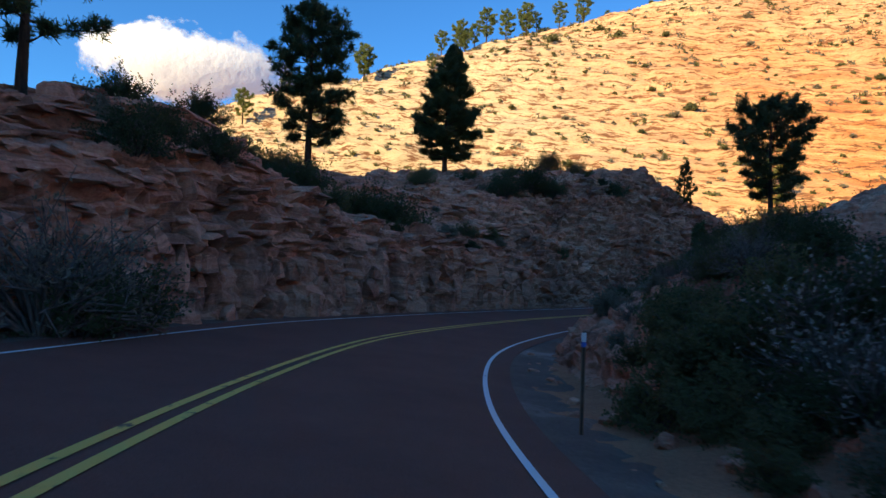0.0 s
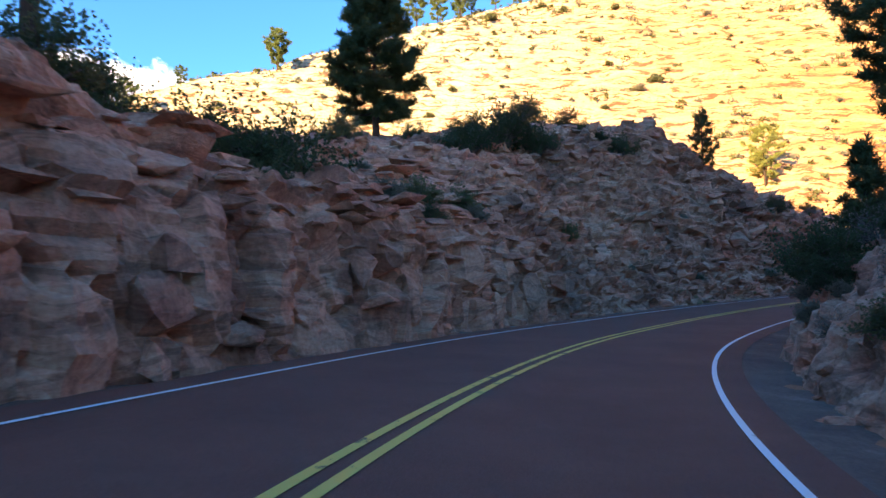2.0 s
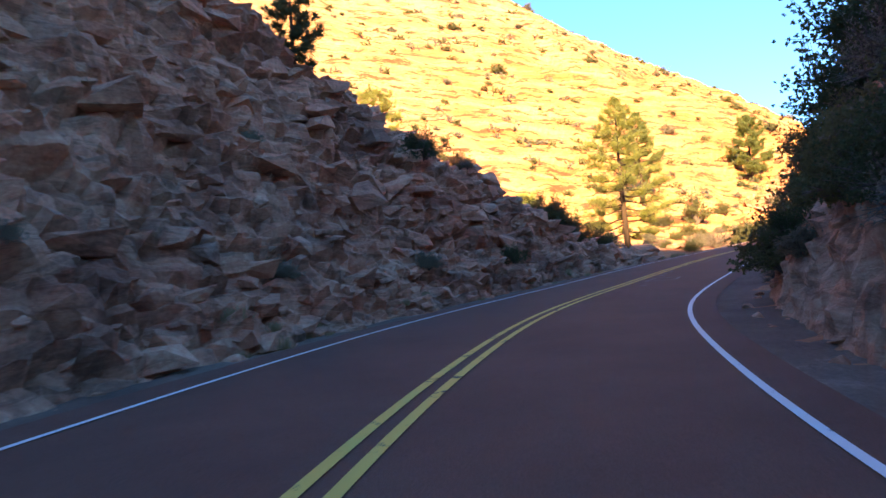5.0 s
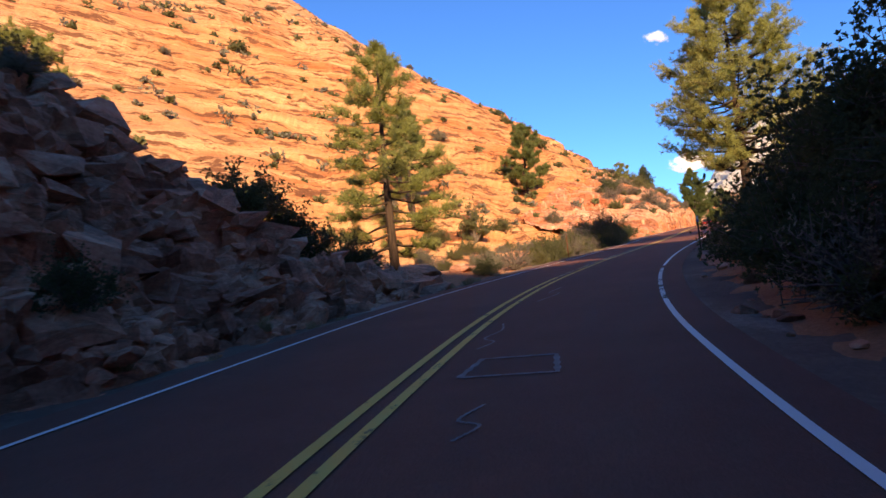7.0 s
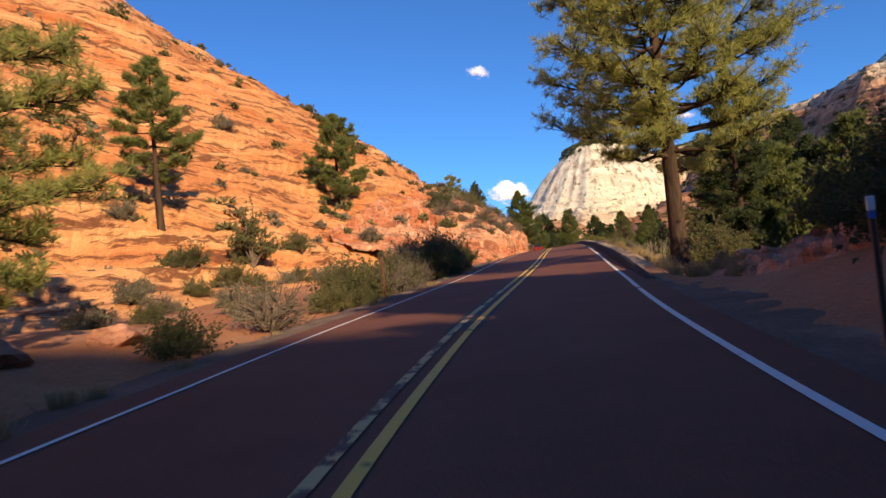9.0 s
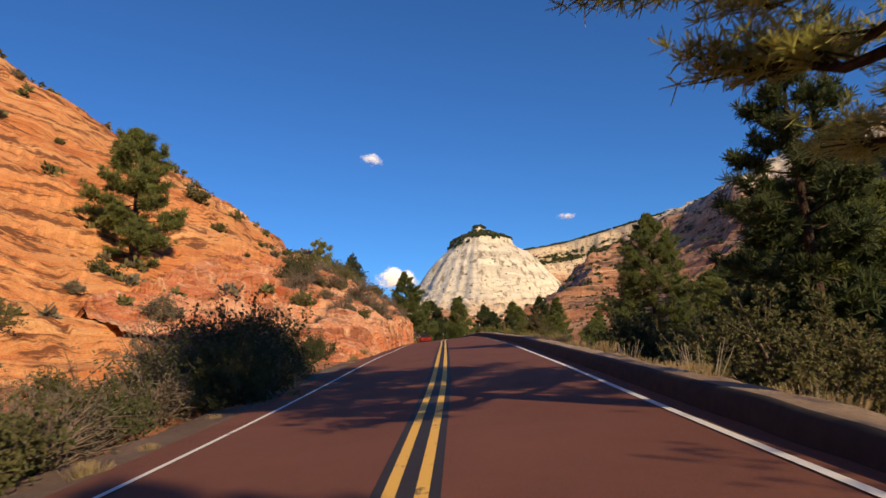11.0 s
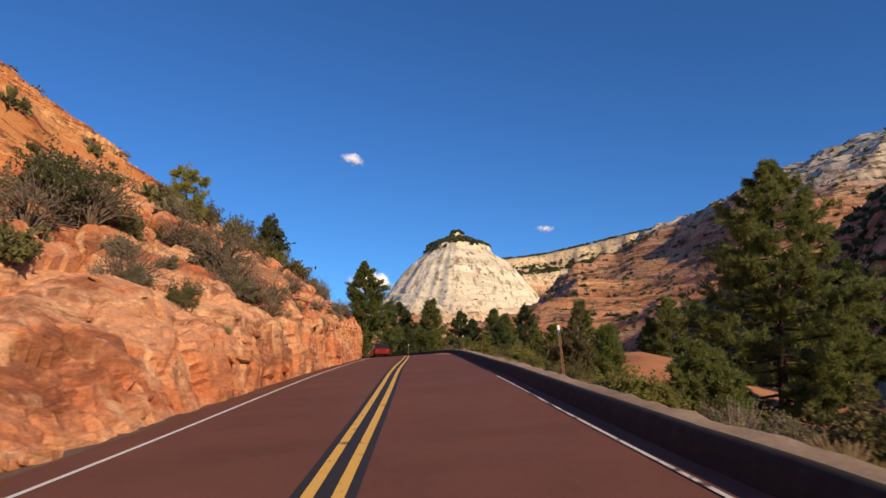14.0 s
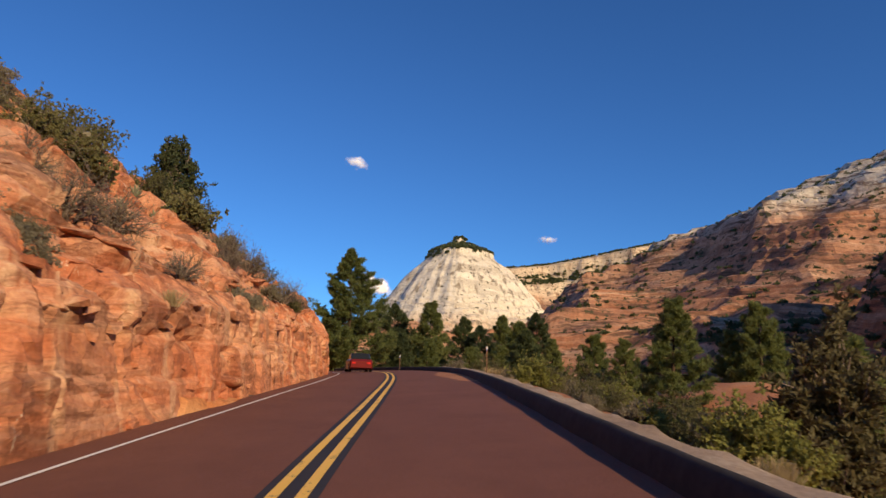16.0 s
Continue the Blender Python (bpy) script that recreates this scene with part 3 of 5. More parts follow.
for du in np.concatenate([np.arange(0.17, 1.3, 0.09), np.arange(1.3, 3.0, 0.24)]):
    q = place(ks, kh + du)
    q[:, 2] += ki * 0.98 - 0.12 * np.clip(du - 0.3, 0, 1) - 0.6 * np.clip(du - 0.62, 0, 3) + 0.05 * fractal(q, 0.5, 4, 203) * min(1, (du - 0.15) * 4) - 0.004 - 0.6 * step01(115, 107, ks)
    rows.append(q)
berm = tagged(grid_mesh("shoulder_berm", np.stack(rows, 0), BERM, smooth=True), "sandy gravel berm behind the black kerb", "road shoulder", kind="structure")


# ---- far mountains ----
def mountain(name, x0, x1, y0, y1, n, height, mat, label):
    ax, ay = np.linspace(x0, x1, n), np.linspace(y0, y1, n)
    A, B = np.meshgrid(ax, ay)
    z = height(A.ravel(), B.ravel()).reshape(A.shape)
    return tagged(grid_mesh(name, facing_up(np.stack([A, B, z], -1)), mat), label, "mountain", kind="structure")


# unseen ridge, added only to block the sun from the bend
def behind(x, y):
    r = np.interp(x, [-260, -150, -74, -49, -30, -22, -15, -12], [50, 84, 80, 63, 52, 44, 24, 6])
    p = np.stack([x, y, 0 * x], 1)
    return (r + 2 * fractal(p, 20, 3, 70)) * step01(-130, -80, y) * step01(12, -4, y + 0.05 * x) - 2


mountain("mountain_behind", -260, -10, -140, 60, 110, behind, ROCK_RED, "unseen red mountain added to keep the bend in shade")


def mesa(x, y):
    dx, dy = x - 1020, y - 140
    a = np.arctan2(dy, dx)
    ring = np.stack([np.cos(a), np.sin(a), 0 * a], 1)
    flute = 0.05 * smooth_noise(ring * 3, 1.0, 74) + 0.022 * smooth_noise(ring * 8, 1.0, 75) + 0.007 * smooth_noise(ring * 24, 1.0, 76)
    r = np.hypot(dx, dy * np.where(dy > 0, 1.12, 0.98)) * (1 + flute)
    p = np.stack([x, y, 0 * x], 1)
    z = np.interp(r, [0, 7, 11, 28, 45, 47, 52, 66, 80, 94, 108, 132, 175, 330], [193, 191, 184, 176, 169, 161, 156, 145, 130, 112, 96, 76, 52, -6])
    k = z / 9.0 + 0.5 * fractal(p, 40, 2, 78)
    ledge = (np.clip((k - np.floor(k) - 0.7) / 0.3, 0, 1) - (k - np.floor(k))) * step01(112, 96, z)
    return z + 6.0 * ledge + 1.6 * fractal(p, 18, 4, 77) * step01(20, 60, r) + 7.0 * fractal(p, 30, 3, 73) * step01(108, 150, r)


mountain("white_mesa", 690, 1350, -190, 470, 330, mesa, MESA_ROCK, "far white cross-bedded sandstone mesa with a wooded cap")


def foothill(x, y):
    p = np.stack([x, y, 0 * x], 1)
    z = np.interp(y, [-30, 10, 60, 100, 150, 190, 250], [0, 46, 50, 43, 51, 46, 0]) * np.interp(x, [470, 560, 610, 660, 760], [0, 0.6, 1.0, 0.9, 0]) + 8 * fractal(p, 46, 4, 93)
    k = z / 5.0 + 0.4 * fractal(p, 40, 2, 94)
    f = k - np.floor(k)
    return z + 4.0 * (np.clip((f - 0.6) / 0.4, 0, 1) - f) * step01(3, 15, z) - 6


mountain("foothill", 470, 760, -30, 250, 130, foothill, FAR_ROCK, "low red rock foothills below the white mesa")


def rim_way(x, y):
    """Metres behind the plateau's rim."""
    p = np.stack([x, y, 0 * x], 1)
    return x - 1290 + 0.12 * y + 26 * fractal(p, 140, 4, 79) + 5 * fractal(p, 26, 3, 80)


def plateau(x, y):
    d = rim_way(x, y)
    top = np.interp(y, [-500, -300, -235, -100, 60, 140, 200], [290, 268, 255, 225, 193, 180, 110])
    return top * np.interp(d, [-260, -130, -80, -66, -54, -34, -24, -2, 400], [0.12, 0.45, 0.60, 0.64, 0.80, 0.855, 0.975, 1.0, 1.04])


mountain("far_plateau", 1090, 1480, -480, 240, 260, plateau, PLATEAU_ROCK, "far orange and cream plateau with a dark wooded rim")


def south_mountain(x, y):
    p = np.stack([x, y, 0 * x], 1)
    a = 0.85 * x - 0.5 * y - 62 + 22 * fractal(p, 110, 4, 81) - 34 * (np.abs(smooth_noise(p, 74, 88)) - 0.3) - 12 * np.abs(smooth_noise(p, 27, 89))
    b = 0.5 * x + 0.85 * y + 15 * fractal(p, 160, 3, 85)
    top = np.interp(b, [-200, 60, 141, 200, 250, 307, 350, 390], [218, 174, 152, 135, 120, 86, 46, 0])
    z = top * np.interp(a, [140, 220, 300, 340, 352, 420, 450, 520, 900], [0, 0.22, 0.45, 0.62, 0.72, 0.86, 0.98, 1.0, 1.04])
    k = z / 7.0 + 0.4 * fractal(p, 60, 2, 86)
    f = k - np.floor(k)
    return z + 6.5 * (np.clip((f - 0.6) / 0.4, 0, 1) - f) * step01(3, 20, z) - 6


mountain("south_mountain", 230, 900, -520, 330, 300, south_mountain, FAR_ROCK, "banded red and white canyon mountain with ledges")


def south_hill(x, y):
    p = np.stack([x, y, 0 * x], 1)
    d = 24 - y - 0.12 * (x - 200) + 6 * fractal(p, 30, 4, 91)
    top = np.interp(x, [60, 95, 130, 180, 250, 285, 302, 330], [0, 34, 48, 54, 60, 62, 36, 0])
    z = top * np.interp(d, [0, 8, 30, 50, 90, 140], [0, 0.12, 0.7, 1.0, 1.02, 0.6])
    k = z / 2.6 + 0.5 * fractal(p, 20, 2, 92)
    f = k - np.floor(k)
    return z + 1.8 * (np.clip((f - 0.6) / 0.4, 0, 1) - f) * step01(1, 6, z) - 5


# the darker banded rock is used to deepen this hill's shade
mountain("south_hill", 60, 335, -130, 45, 170, south_hill, FAR_ROCK, "shaded red rock hill across the wash")


# ---- plants ----
def plant_material(name, a, b2, rough=0.75, trans=0.38):
    m, nt, ln, b = material(name, rough)
    oi = nt.new("ShaderNodeObjectInfo")
    f = noise_node(nt, ln, where(nt), 2.2, 3, 0.7)
    add = nt.new("ShaderNodeMath")
    add.operation = "MULTIPLY_ADD"
    ln.new(oi.outputs["Random"], add.inputs[0])
    add.inputs[1].default_value = 0.3
    ln.new(f, add.inputs[2])
    ln.new(ramp(nt, ln, add.outputs[0], [(0.35, a), (0.9, b2)]), b.inputs["Base Color"])
    b.inputs["Specular IOR Level"].default_value = 0.15
    tl = nt.new("ShaderNodeBsdfTranslucent")
    tl.inputs["Color"].default_value = (*b2, 1)
    mx = nt.new("ShaderNodeMixShader")
    mx.inputs[0].default_value = trans
    ln.new(b.outputs[0], mx.inputs[1])
    ln.new(tl.outputs[0], mx.inputs[2])
    ln.new(mx.outputs[0], nt["Material Output"].inputs["Surface"])
    return m


def bark_material(name, a, b2):
    m, nt, ln, b = material(name, 0.95)
    f = noise_node(nt, ln, where(nt), 6.0, 5, 0.7, (1, 1, 0.2))
    ln.new(ramp(nt, ln, f, [(0.35, a), (0.65, b2)]), b.inputs["Base Color"])
    bump(nt, ln, b, f, 0.9, 0.05)
    return m


BARK = bark_material("pine_bark", (0.03, 0.02, 0.015), (0.10, 0.062, 0.042))
TWIG = bark_material("grey_twig_bark", (0.10, 0.075, 0.06), (0.24, 0.19, 0.16))
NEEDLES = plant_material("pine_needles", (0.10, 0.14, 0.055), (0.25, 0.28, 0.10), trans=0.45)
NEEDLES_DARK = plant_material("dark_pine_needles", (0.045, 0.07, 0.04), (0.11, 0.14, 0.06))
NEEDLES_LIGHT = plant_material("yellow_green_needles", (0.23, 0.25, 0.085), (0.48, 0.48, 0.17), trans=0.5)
JUNIPER = plant_material("juniper_scales", (0.055, 0.075, 0.04), (0.13, 0.15, 0.07))
OAK = plant_material("scrub_oak_leaves", (0.10, 0.11, 0.055), (0.23, 0.22, 0.10))
PALE_OAK = plant_material("brownish_juniper_scales", (0.085, 0.082, 0.045), (0.19, 0.165, 0.085))
LEAFY = plant_material("yellow_green_leaves", (0.15, 0.17, 0.05), (0.34, 0.34, 0.11))
SAGE = plant_material("grey_green_sage_leaves", (0.16, 0.15, 0.105), (0.31, 0.28, 0.20))
DRY = plant_material("dry_tan_grass_blades", (0.26, 0.19, 0.10), (0.45, 0.36, 0.21))
PALE = plant_material("pale_dead_leaves", (0.34, 0.30, 0.23), (0.52, 0.47, 0.38))


def mesh_of(name, verts, faces, mat, smooth=False):
    me = bpy.data.meshes.new(name)
    me.from_pydata([tuple(v) for v in verts], [], faces)
    me.materials.append(mat)
    if smooth:
        me.shade_smooth()
    return me


def tube(verts, faces, pts, radii, sides=5):
    """A tapered tube through the points."""
    pts = [np.array(q, float) for q in pts]
    base = len(verts)
    for i, q in enumerate(pts):
        t = pts[min(i + 1, len(pts) - 1)] - pts[max(i - 1, 0)]
        t = t / (np.linalg.norm(t) + 1e-9)
        a = np.cross(t, (0, 0, 1) if abs(t[2]) < 0.9 else (1, 0, 0))
        a = a / np.linalg.norm(a)
        b = np.cross(t, a)
        for k in range(sides):
            w = 2 * math.pi * k / sides
            verts.append(q + radii[i] * (math.cos(w) * a + math.sin(w) * b))
    for i in range(len(pts) - 1):
        for k in range(sides):
            k2 = (k + 1) % sides
            faces.append((base + i * sides + k, base + i * sides + k2, base + (i + 1) * sides + k2, base + (i + 1) * sides + k))


def blades(centres, ways, rng, count, length, width, spread):
    """Needle or leaf tufts: count thin blades at each centre, fanned about its way. Returns vertices and faces."""
    n = len(centres)
    c, w = np.repeat(centres, count, 0), np.repeat(ways, count, 0)
    d = w + spread * rng.normal(size=(n * count, 3))
    d /= np.linalg.norm(d, axis=1)[:, None] + 1e-9
    side = np.cross(d, rng.normal(size=(n * count, 3)))
    side /= np.linalg.norm(side, axis=1)[:, None] + 1e-9
    ln = length * rng.uniform(0.6, 1.15, (n * count, 1))
    v = np.stack([c - side * width * 0.5, c + side * width * 0.5, c + d * ln + side * width * 0.35, c + d * ln - side * width * 0.35], 1).reshape(-1, 3)
    f = np.arange(len(v)).reshape(-1, 4)
    return v, f


def assemble(name, pieces, label, category, group="", kind=""):
    root = new(name)
    root.empty_display_size = 0.3
    tagged(root, label, category, group, kind)
    for part_name, me, lab in pieces:
        ob = new(part_name, me)
        ob.parent = root
        tagged(ob, lab)
    return root


def make_pine(seed, height, radius, bare=0.15, limbs=46, tufts=9, mat=None, shape="round", blade=0.34, wide=0.05, per=13, droop=0.0):
    """A pine: tapered trunk, limbs in loose whorls with forked ends, needle tufts on the outer parts of each."""
    rng = np.random.default_rng(seed)
    tv, tf, lv, lf = [], [], [], []
    bend = rng.normal(size=2) * 0.02 * height
    axis_at = lambda t: np.array([bend[0] * t * t + 0.05 * math.sin(5 * t + seed), bend[1] * t * t, height * t])
    r0 = 0.018 * height + 0.05
    tube(tv, tf, [axis_at(t) - np.array([0, 0, 0.6 if t == 0 else 0]) for t in np.linspace(0, 0.97, 14)],
         [r0 * (1 - 0.93 * t) * (1.25 if t < 0.03 else 1) for t in np.linspace(0, 0.97, 14)], 9)
    cen, way = [], []
    for i in range(limbs):
        t = bare + (1 - bare) * ((i + rng.uniform(0, 0.8)) / limbs) ** 0.9
        t = min(t, 0.985)
        k = (t - bare) / (1 - bare)
        if shape == "round":
            reach = radius * (0.55 + 0.75 * k) * (1 - k ** 3.2) ** 0.8 * 1.05
        elif shape == "cone":
            reach = radius * (1 - 0.92 * k) ** 0.85 * (0.6 + 0.4 * min(1, k * 6))
        else:
            reach = radius * (1 - k ** 2.2) * (0.75 + 0.25 * min(1, 4 * k))
        reach *= rng.uniform(0.62, 1.12)
        az = i * 2.4 + rng.uniform(-0.5, 0.5)
        out = np.array([math.cos(az), math.sin(az), 0.0])
        rise = (0.05 + 0.55 * k - droop * (1 - k)) * reach
        o = axis_at(t)
        sag = rng.uniform(0.0, 0.12) * reach
        path = [o + out * reach * q + np.array([0, 0, rise * q * q - sag * math.sin(math.pi * q) + 0.05 * rng.normal()]) for q in np.linspace(0, 1, 5)]
        lr = max(0.012, r0 * 0.30 * (1 - 0.75 * k))
        tube(lv, lf, path, [lr * (1 - 0.8 * q) for q in np.linspace(0, 1, 5)], 4)
        n = max(4, int(1.25 * tufts * (0.4 + reach / radius)))
        for j in range(n):
            q = rng.uniform(0.32, 1.0) ** 0.75
            p0 = path[min(3, int(q * 4))]
            p1 = path[min(4, int(q * 4) + 1)]
            p = p0 + (p1 - p0) * (q * 4 - int(min(q * 4, 3.999)))
            away = out * rng.uniform(0.2, 1.0) + np.array([-out[1], out[0], 0]) * rng.normal() * 0.9 + np.array([0, 0, rng.uniform(0.0, 0.7)])
            away /= np.linalg.norm(away)
            tip = p + away * reach * rng.uniform(0.10, 0.38)
            tube(lv, lf, [p, tip], [lr * 0.35 * (1 - 0.5 * q) + 0.006, 0.005], 3)
            for e in (0.55, 0.8, 1.0):
                cen.append(p + (tip - p) * e + rng.normal(size=3) * 0.07)
                way.append(away * 0.6 + np.array([0, 0, 0.45]))
    top = axis_at(0.97)
    for j in range(10):
        cen.append(top + rng.normal(size=3) * (0.12, 0.12, 0.2))
        way.append(np.array([0, 0, 1.0]))
    nv, nf = blades(np.array(cen), np.array(way), rng, int(per * 1.45), blade, wide * 0.72, 0.85)
    return [("trunk", mesh_of("trunk", tv, tf, BARK, True), ""), ("branchwork", mesh_of("branchwork", lv, lf, BARK, True), ""),
            ("crown", mesh_of("crown", nv, nf.tolist(), mat or NEEDLES), "")]


def make_shrub(seed, height, radius, mat, stems=16, leaves=60, per=7, leaf=0.10, wide=0.05, twig=None, open_form=0.0):
    """A desert shrub: forked stems from one root and leaf tufts towards their ends, uneven at the outline."""
    rng = np.random.default_rng(seed)
    sv, sf, cen, way = [], [], [], []
    for i in range(stems):
        az, el = rng.uniform(0, 2 * math.pi), math.asin(min(1, rng.uniform(0.12, 1.0)))
        d = np.array([math.cos(az) * math.cos(el), math.sin(az) * math.cos(el), math.sin(el)])
        size = rng.uniform(0.7, 1.08)
        end = np.array([d[0] * radius, d[1] * radius, d[2] * height]) * size
        mid = end * 0.5 + np.array([0, 0, 0.12 * height]) + rng.normal(size=3) * 0.06 * radius
        r = 0.012 * height + 0.006
        tube(sv, sf, [(0, 0, -0.15), mid * 0.5, mid, end], [r * 1.5, r * 1.2, r, r * 0.3], 4)
        for j in range(5):
            q = rng.uniform(0.35, 1.0)
            p = mid + (end - mid) * (q * 2 - 1) if q > 0.5 else mid * q * 2
            tip = p + (rng.normal(size=3) * 0.2 + d * 0.22 + (0, 0, 0.1)) * radius
            tip[2] = max(tip[2], 0.03)
            tube(sv, sf, [p, tip], [r * 0.5, r * 0.15], 3)
            for k in range(max(1, leaves // 12)):
                e = rng.uniform(open_form, 1.1)
                c = p + (tip - p) * e + rng.normal(size=3) * 0.07 * radius
                c[2] = max(c[2], 0.02)
                cen.append(c)
                way.append(d * 0.4 + np.array([0, 0, 0.4]))
    out = [("stemwork", mesh_of("stemwork", sv, sf, twig or TWIG, True), "")]
    if leaves:
        nv, nf = blades(np.array(cen), np.array(way), rng, per, leaf, wide, 0.9)
        out.append(("foliage", mesh_of("foliage", nv, nf.tolist(), mat), ""))
    return out


def make_grass(seed, height, radius, count=120, mat=None):
    rng = np.random.default_rng(seed)
    c = np.concatenate([rng.normal(size=(count, 2)) * radius * 0.4, np.full((count, 1), -0.03)], 1)
    w = np.concatenate([c[:, :2] / radius * 0.6, np.ones((count, 1))], 1)
    v, f = blades(c, w, rng, 2, height, 0.014, 0.12)
    return [("tuft", mesh_of("tuft", v, f.tolist(), mat or DRY), "")]


AGAVES = [(140.4, 88.3, 1.0), (140.9, 87.7, 0.9), (136.8, 86.6, 0.8), (146.0, 88.6, 0.8)]
AGAVE_LEAF = plant_material("grey_green_agave_leaf", (0.20, 0.23, 0.15), (0.34, 0.36, 0.24), trans=0.1)


def agave_mesh():
    """A rosette of stiff tapered leaves with a keel."""
    r, v, f = np.random.default_rng(70), [], []
    for i in range(30):
        az, el = i * 2.4, radians(18 + 60 * i / 30 + r.uniform(-6, 6))
        out, side = np.array([math.cos(az), math.sin(az), 0]), np.array([-math.sin(az), math.cos(az), 0])
        k = len(v)
        for t, w in ((0.0, 0.035), (0.45, 0.045), (1.0, 0.004)):
            c = out * math.cos(el) * 0.55 * t + np.array([0, 0, math.sin(el) * 0.55 * t + 0.05 * t * t])
            v += [c - side * w, c - np.array([0, 0, 0.4 * w]), c + side * w]
        f += [(k, k + 1, k + 4, k + 3), (k + 1, k + 2, k + 5, k + 4), (k + 3, k + 4, k + 7, k + 6), (k + 4, k + 5, k + 8, k + 7)]
    return mesh_of("rosette", v, f, AGAVE_LEAF)


def make_boulder(seed, mat):
    """A broken block of sandstone, about 1 m across."""
    rng = np.random.default_rng(seed)
    bm = bmesh.new()
    bmesh.ops.create_icosphere(bm, subdivisions=3, radius=0.55)
    planes = [(Vector(rng.normal(size=3)).normalized(), rng.uniform(0.26, 0.44)) for _ in range(11)]
    for v in bm.verts:
        for n, d in planes:
            over = v.co.dot(n) - d
            if over > 0:
                v.co -= n * over
        v.co += Vector(rng.normal(size=3)) * 0.008
        v.co.z *= 0.75
    me = bpy.data.meshes.new("boulder")
    bm.to_mesh(me)
    bm.free()
    me.materials.append(mat)
    return me


# the surfaces that things stand on
import itertools
from mathutils.bvhtree import BVHTree
_v, _f = [], []
for ob in [o for o in scene.objects if o.type == "MESH" and o.name.split(".")[0] in ("ground", "rock_hill", "shoulder_berm", "wall_west", "wall_north", "wall_south", "south_hill", "south_mountain", "white_mesa", "foothill", "far_plateau")]:
    k = len(_v)
    _v.extend(v.co[:] for v in ob.data.vertices)
    _f.extend([tuple(i + k for i in p.vertices) for p in ob.data.polygons])
LAND = BVHTree.FromPolygons(_v, _f)


def top(x, y):
    hit = LAND.ray_cast(Vector((x, y, 600)), Vector((0, 0, -1)))
    return hit[0].z if hit[0] else 0.0


def stand(ob, x, y, size=1.0, turn=0.0, sink=0.05, copy=True, lean=(0, 0)):
    """ob, or a copy of it, on the land at x, y."""
    m = pose(x, y, top(x, y) - sink, lean[0], lean[1], turn) @ Matrix.Diagonal((size, size, size, 1))
    if not copy:
        ob.matrix_basis = m
        return ob
    c = copy_thing(ob, m)
    c.matrix_basis = m
    return c


# ---- trees, one by one ----
def tree(x, y, pieces, label, category="pine tree", name="pine_tree", turn=0.0, size=1.0, group="", sink=0.15):
    return stand(assemble(name, pieces, label, category, group), x, y, size, turn, sink, copy=False)


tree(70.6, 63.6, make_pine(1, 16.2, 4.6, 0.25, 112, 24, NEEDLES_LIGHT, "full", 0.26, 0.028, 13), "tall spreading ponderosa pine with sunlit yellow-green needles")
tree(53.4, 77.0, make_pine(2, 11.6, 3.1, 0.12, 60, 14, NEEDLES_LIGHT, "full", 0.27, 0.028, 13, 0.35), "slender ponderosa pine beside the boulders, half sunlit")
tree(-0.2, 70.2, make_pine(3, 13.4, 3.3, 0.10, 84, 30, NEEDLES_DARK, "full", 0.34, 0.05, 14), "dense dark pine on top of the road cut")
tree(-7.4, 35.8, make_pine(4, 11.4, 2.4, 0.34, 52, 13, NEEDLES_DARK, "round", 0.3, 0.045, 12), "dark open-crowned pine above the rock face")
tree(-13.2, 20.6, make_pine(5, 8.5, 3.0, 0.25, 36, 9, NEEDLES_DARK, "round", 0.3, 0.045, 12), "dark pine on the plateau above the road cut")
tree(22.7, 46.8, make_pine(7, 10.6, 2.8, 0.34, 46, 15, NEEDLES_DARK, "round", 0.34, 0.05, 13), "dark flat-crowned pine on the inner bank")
tree(79.7, 94.0, make_pine(8, 11.0, 2.6, 0.3, 42, 13, NEEDLES, "full", 0.32, 0.05, 12), "tall open pine on the sunlit slickrock slope")
tree(103.0, 92.8, make_pine(9, 9.6, 3.2, 0.1, 50, 18, NEEDLES, "full", 0.32, 0.05, 12), "sturdy pine rooted on the slickrock slope")
tree(136.2, 55.8, make_pine(10, 16.2, 5.6, 0.03, 90, 24, NEEDLES, "full", 0.32, 0.05, 14, 0.15), "large full pine standing in the wash")
tree(205.5, 95.0, make_pine(11, 19.0, 5.4, 0.06, 90, 24, NEEDLES, "full", 0.4, 0.07, 12), "tall dark pine where the road bends away")
tree(130.5, 89.6, make_pine(12, 3.3, 1.1, 0.08, 24, 6, NEEDLES_LIGHT, "round", 0.26, 0.04, 11), "young yellow-green pine on the slope above the cut")
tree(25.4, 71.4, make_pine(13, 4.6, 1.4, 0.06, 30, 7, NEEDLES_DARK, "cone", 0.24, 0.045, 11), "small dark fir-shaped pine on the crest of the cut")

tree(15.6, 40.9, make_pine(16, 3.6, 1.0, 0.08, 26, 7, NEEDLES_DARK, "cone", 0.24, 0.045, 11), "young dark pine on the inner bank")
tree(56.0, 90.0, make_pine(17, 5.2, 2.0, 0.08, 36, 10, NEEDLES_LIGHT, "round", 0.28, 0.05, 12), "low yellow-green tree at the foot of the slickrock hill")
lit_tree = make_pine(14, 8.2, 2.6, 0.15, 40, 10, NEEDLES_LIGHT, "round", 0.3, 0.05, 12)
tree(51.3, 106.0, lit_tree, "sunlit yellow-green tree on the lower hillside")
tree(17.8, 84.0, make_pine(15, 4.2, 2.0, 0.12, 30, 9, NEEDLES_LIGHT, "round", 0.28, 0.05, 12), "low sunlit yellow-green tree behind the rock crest")

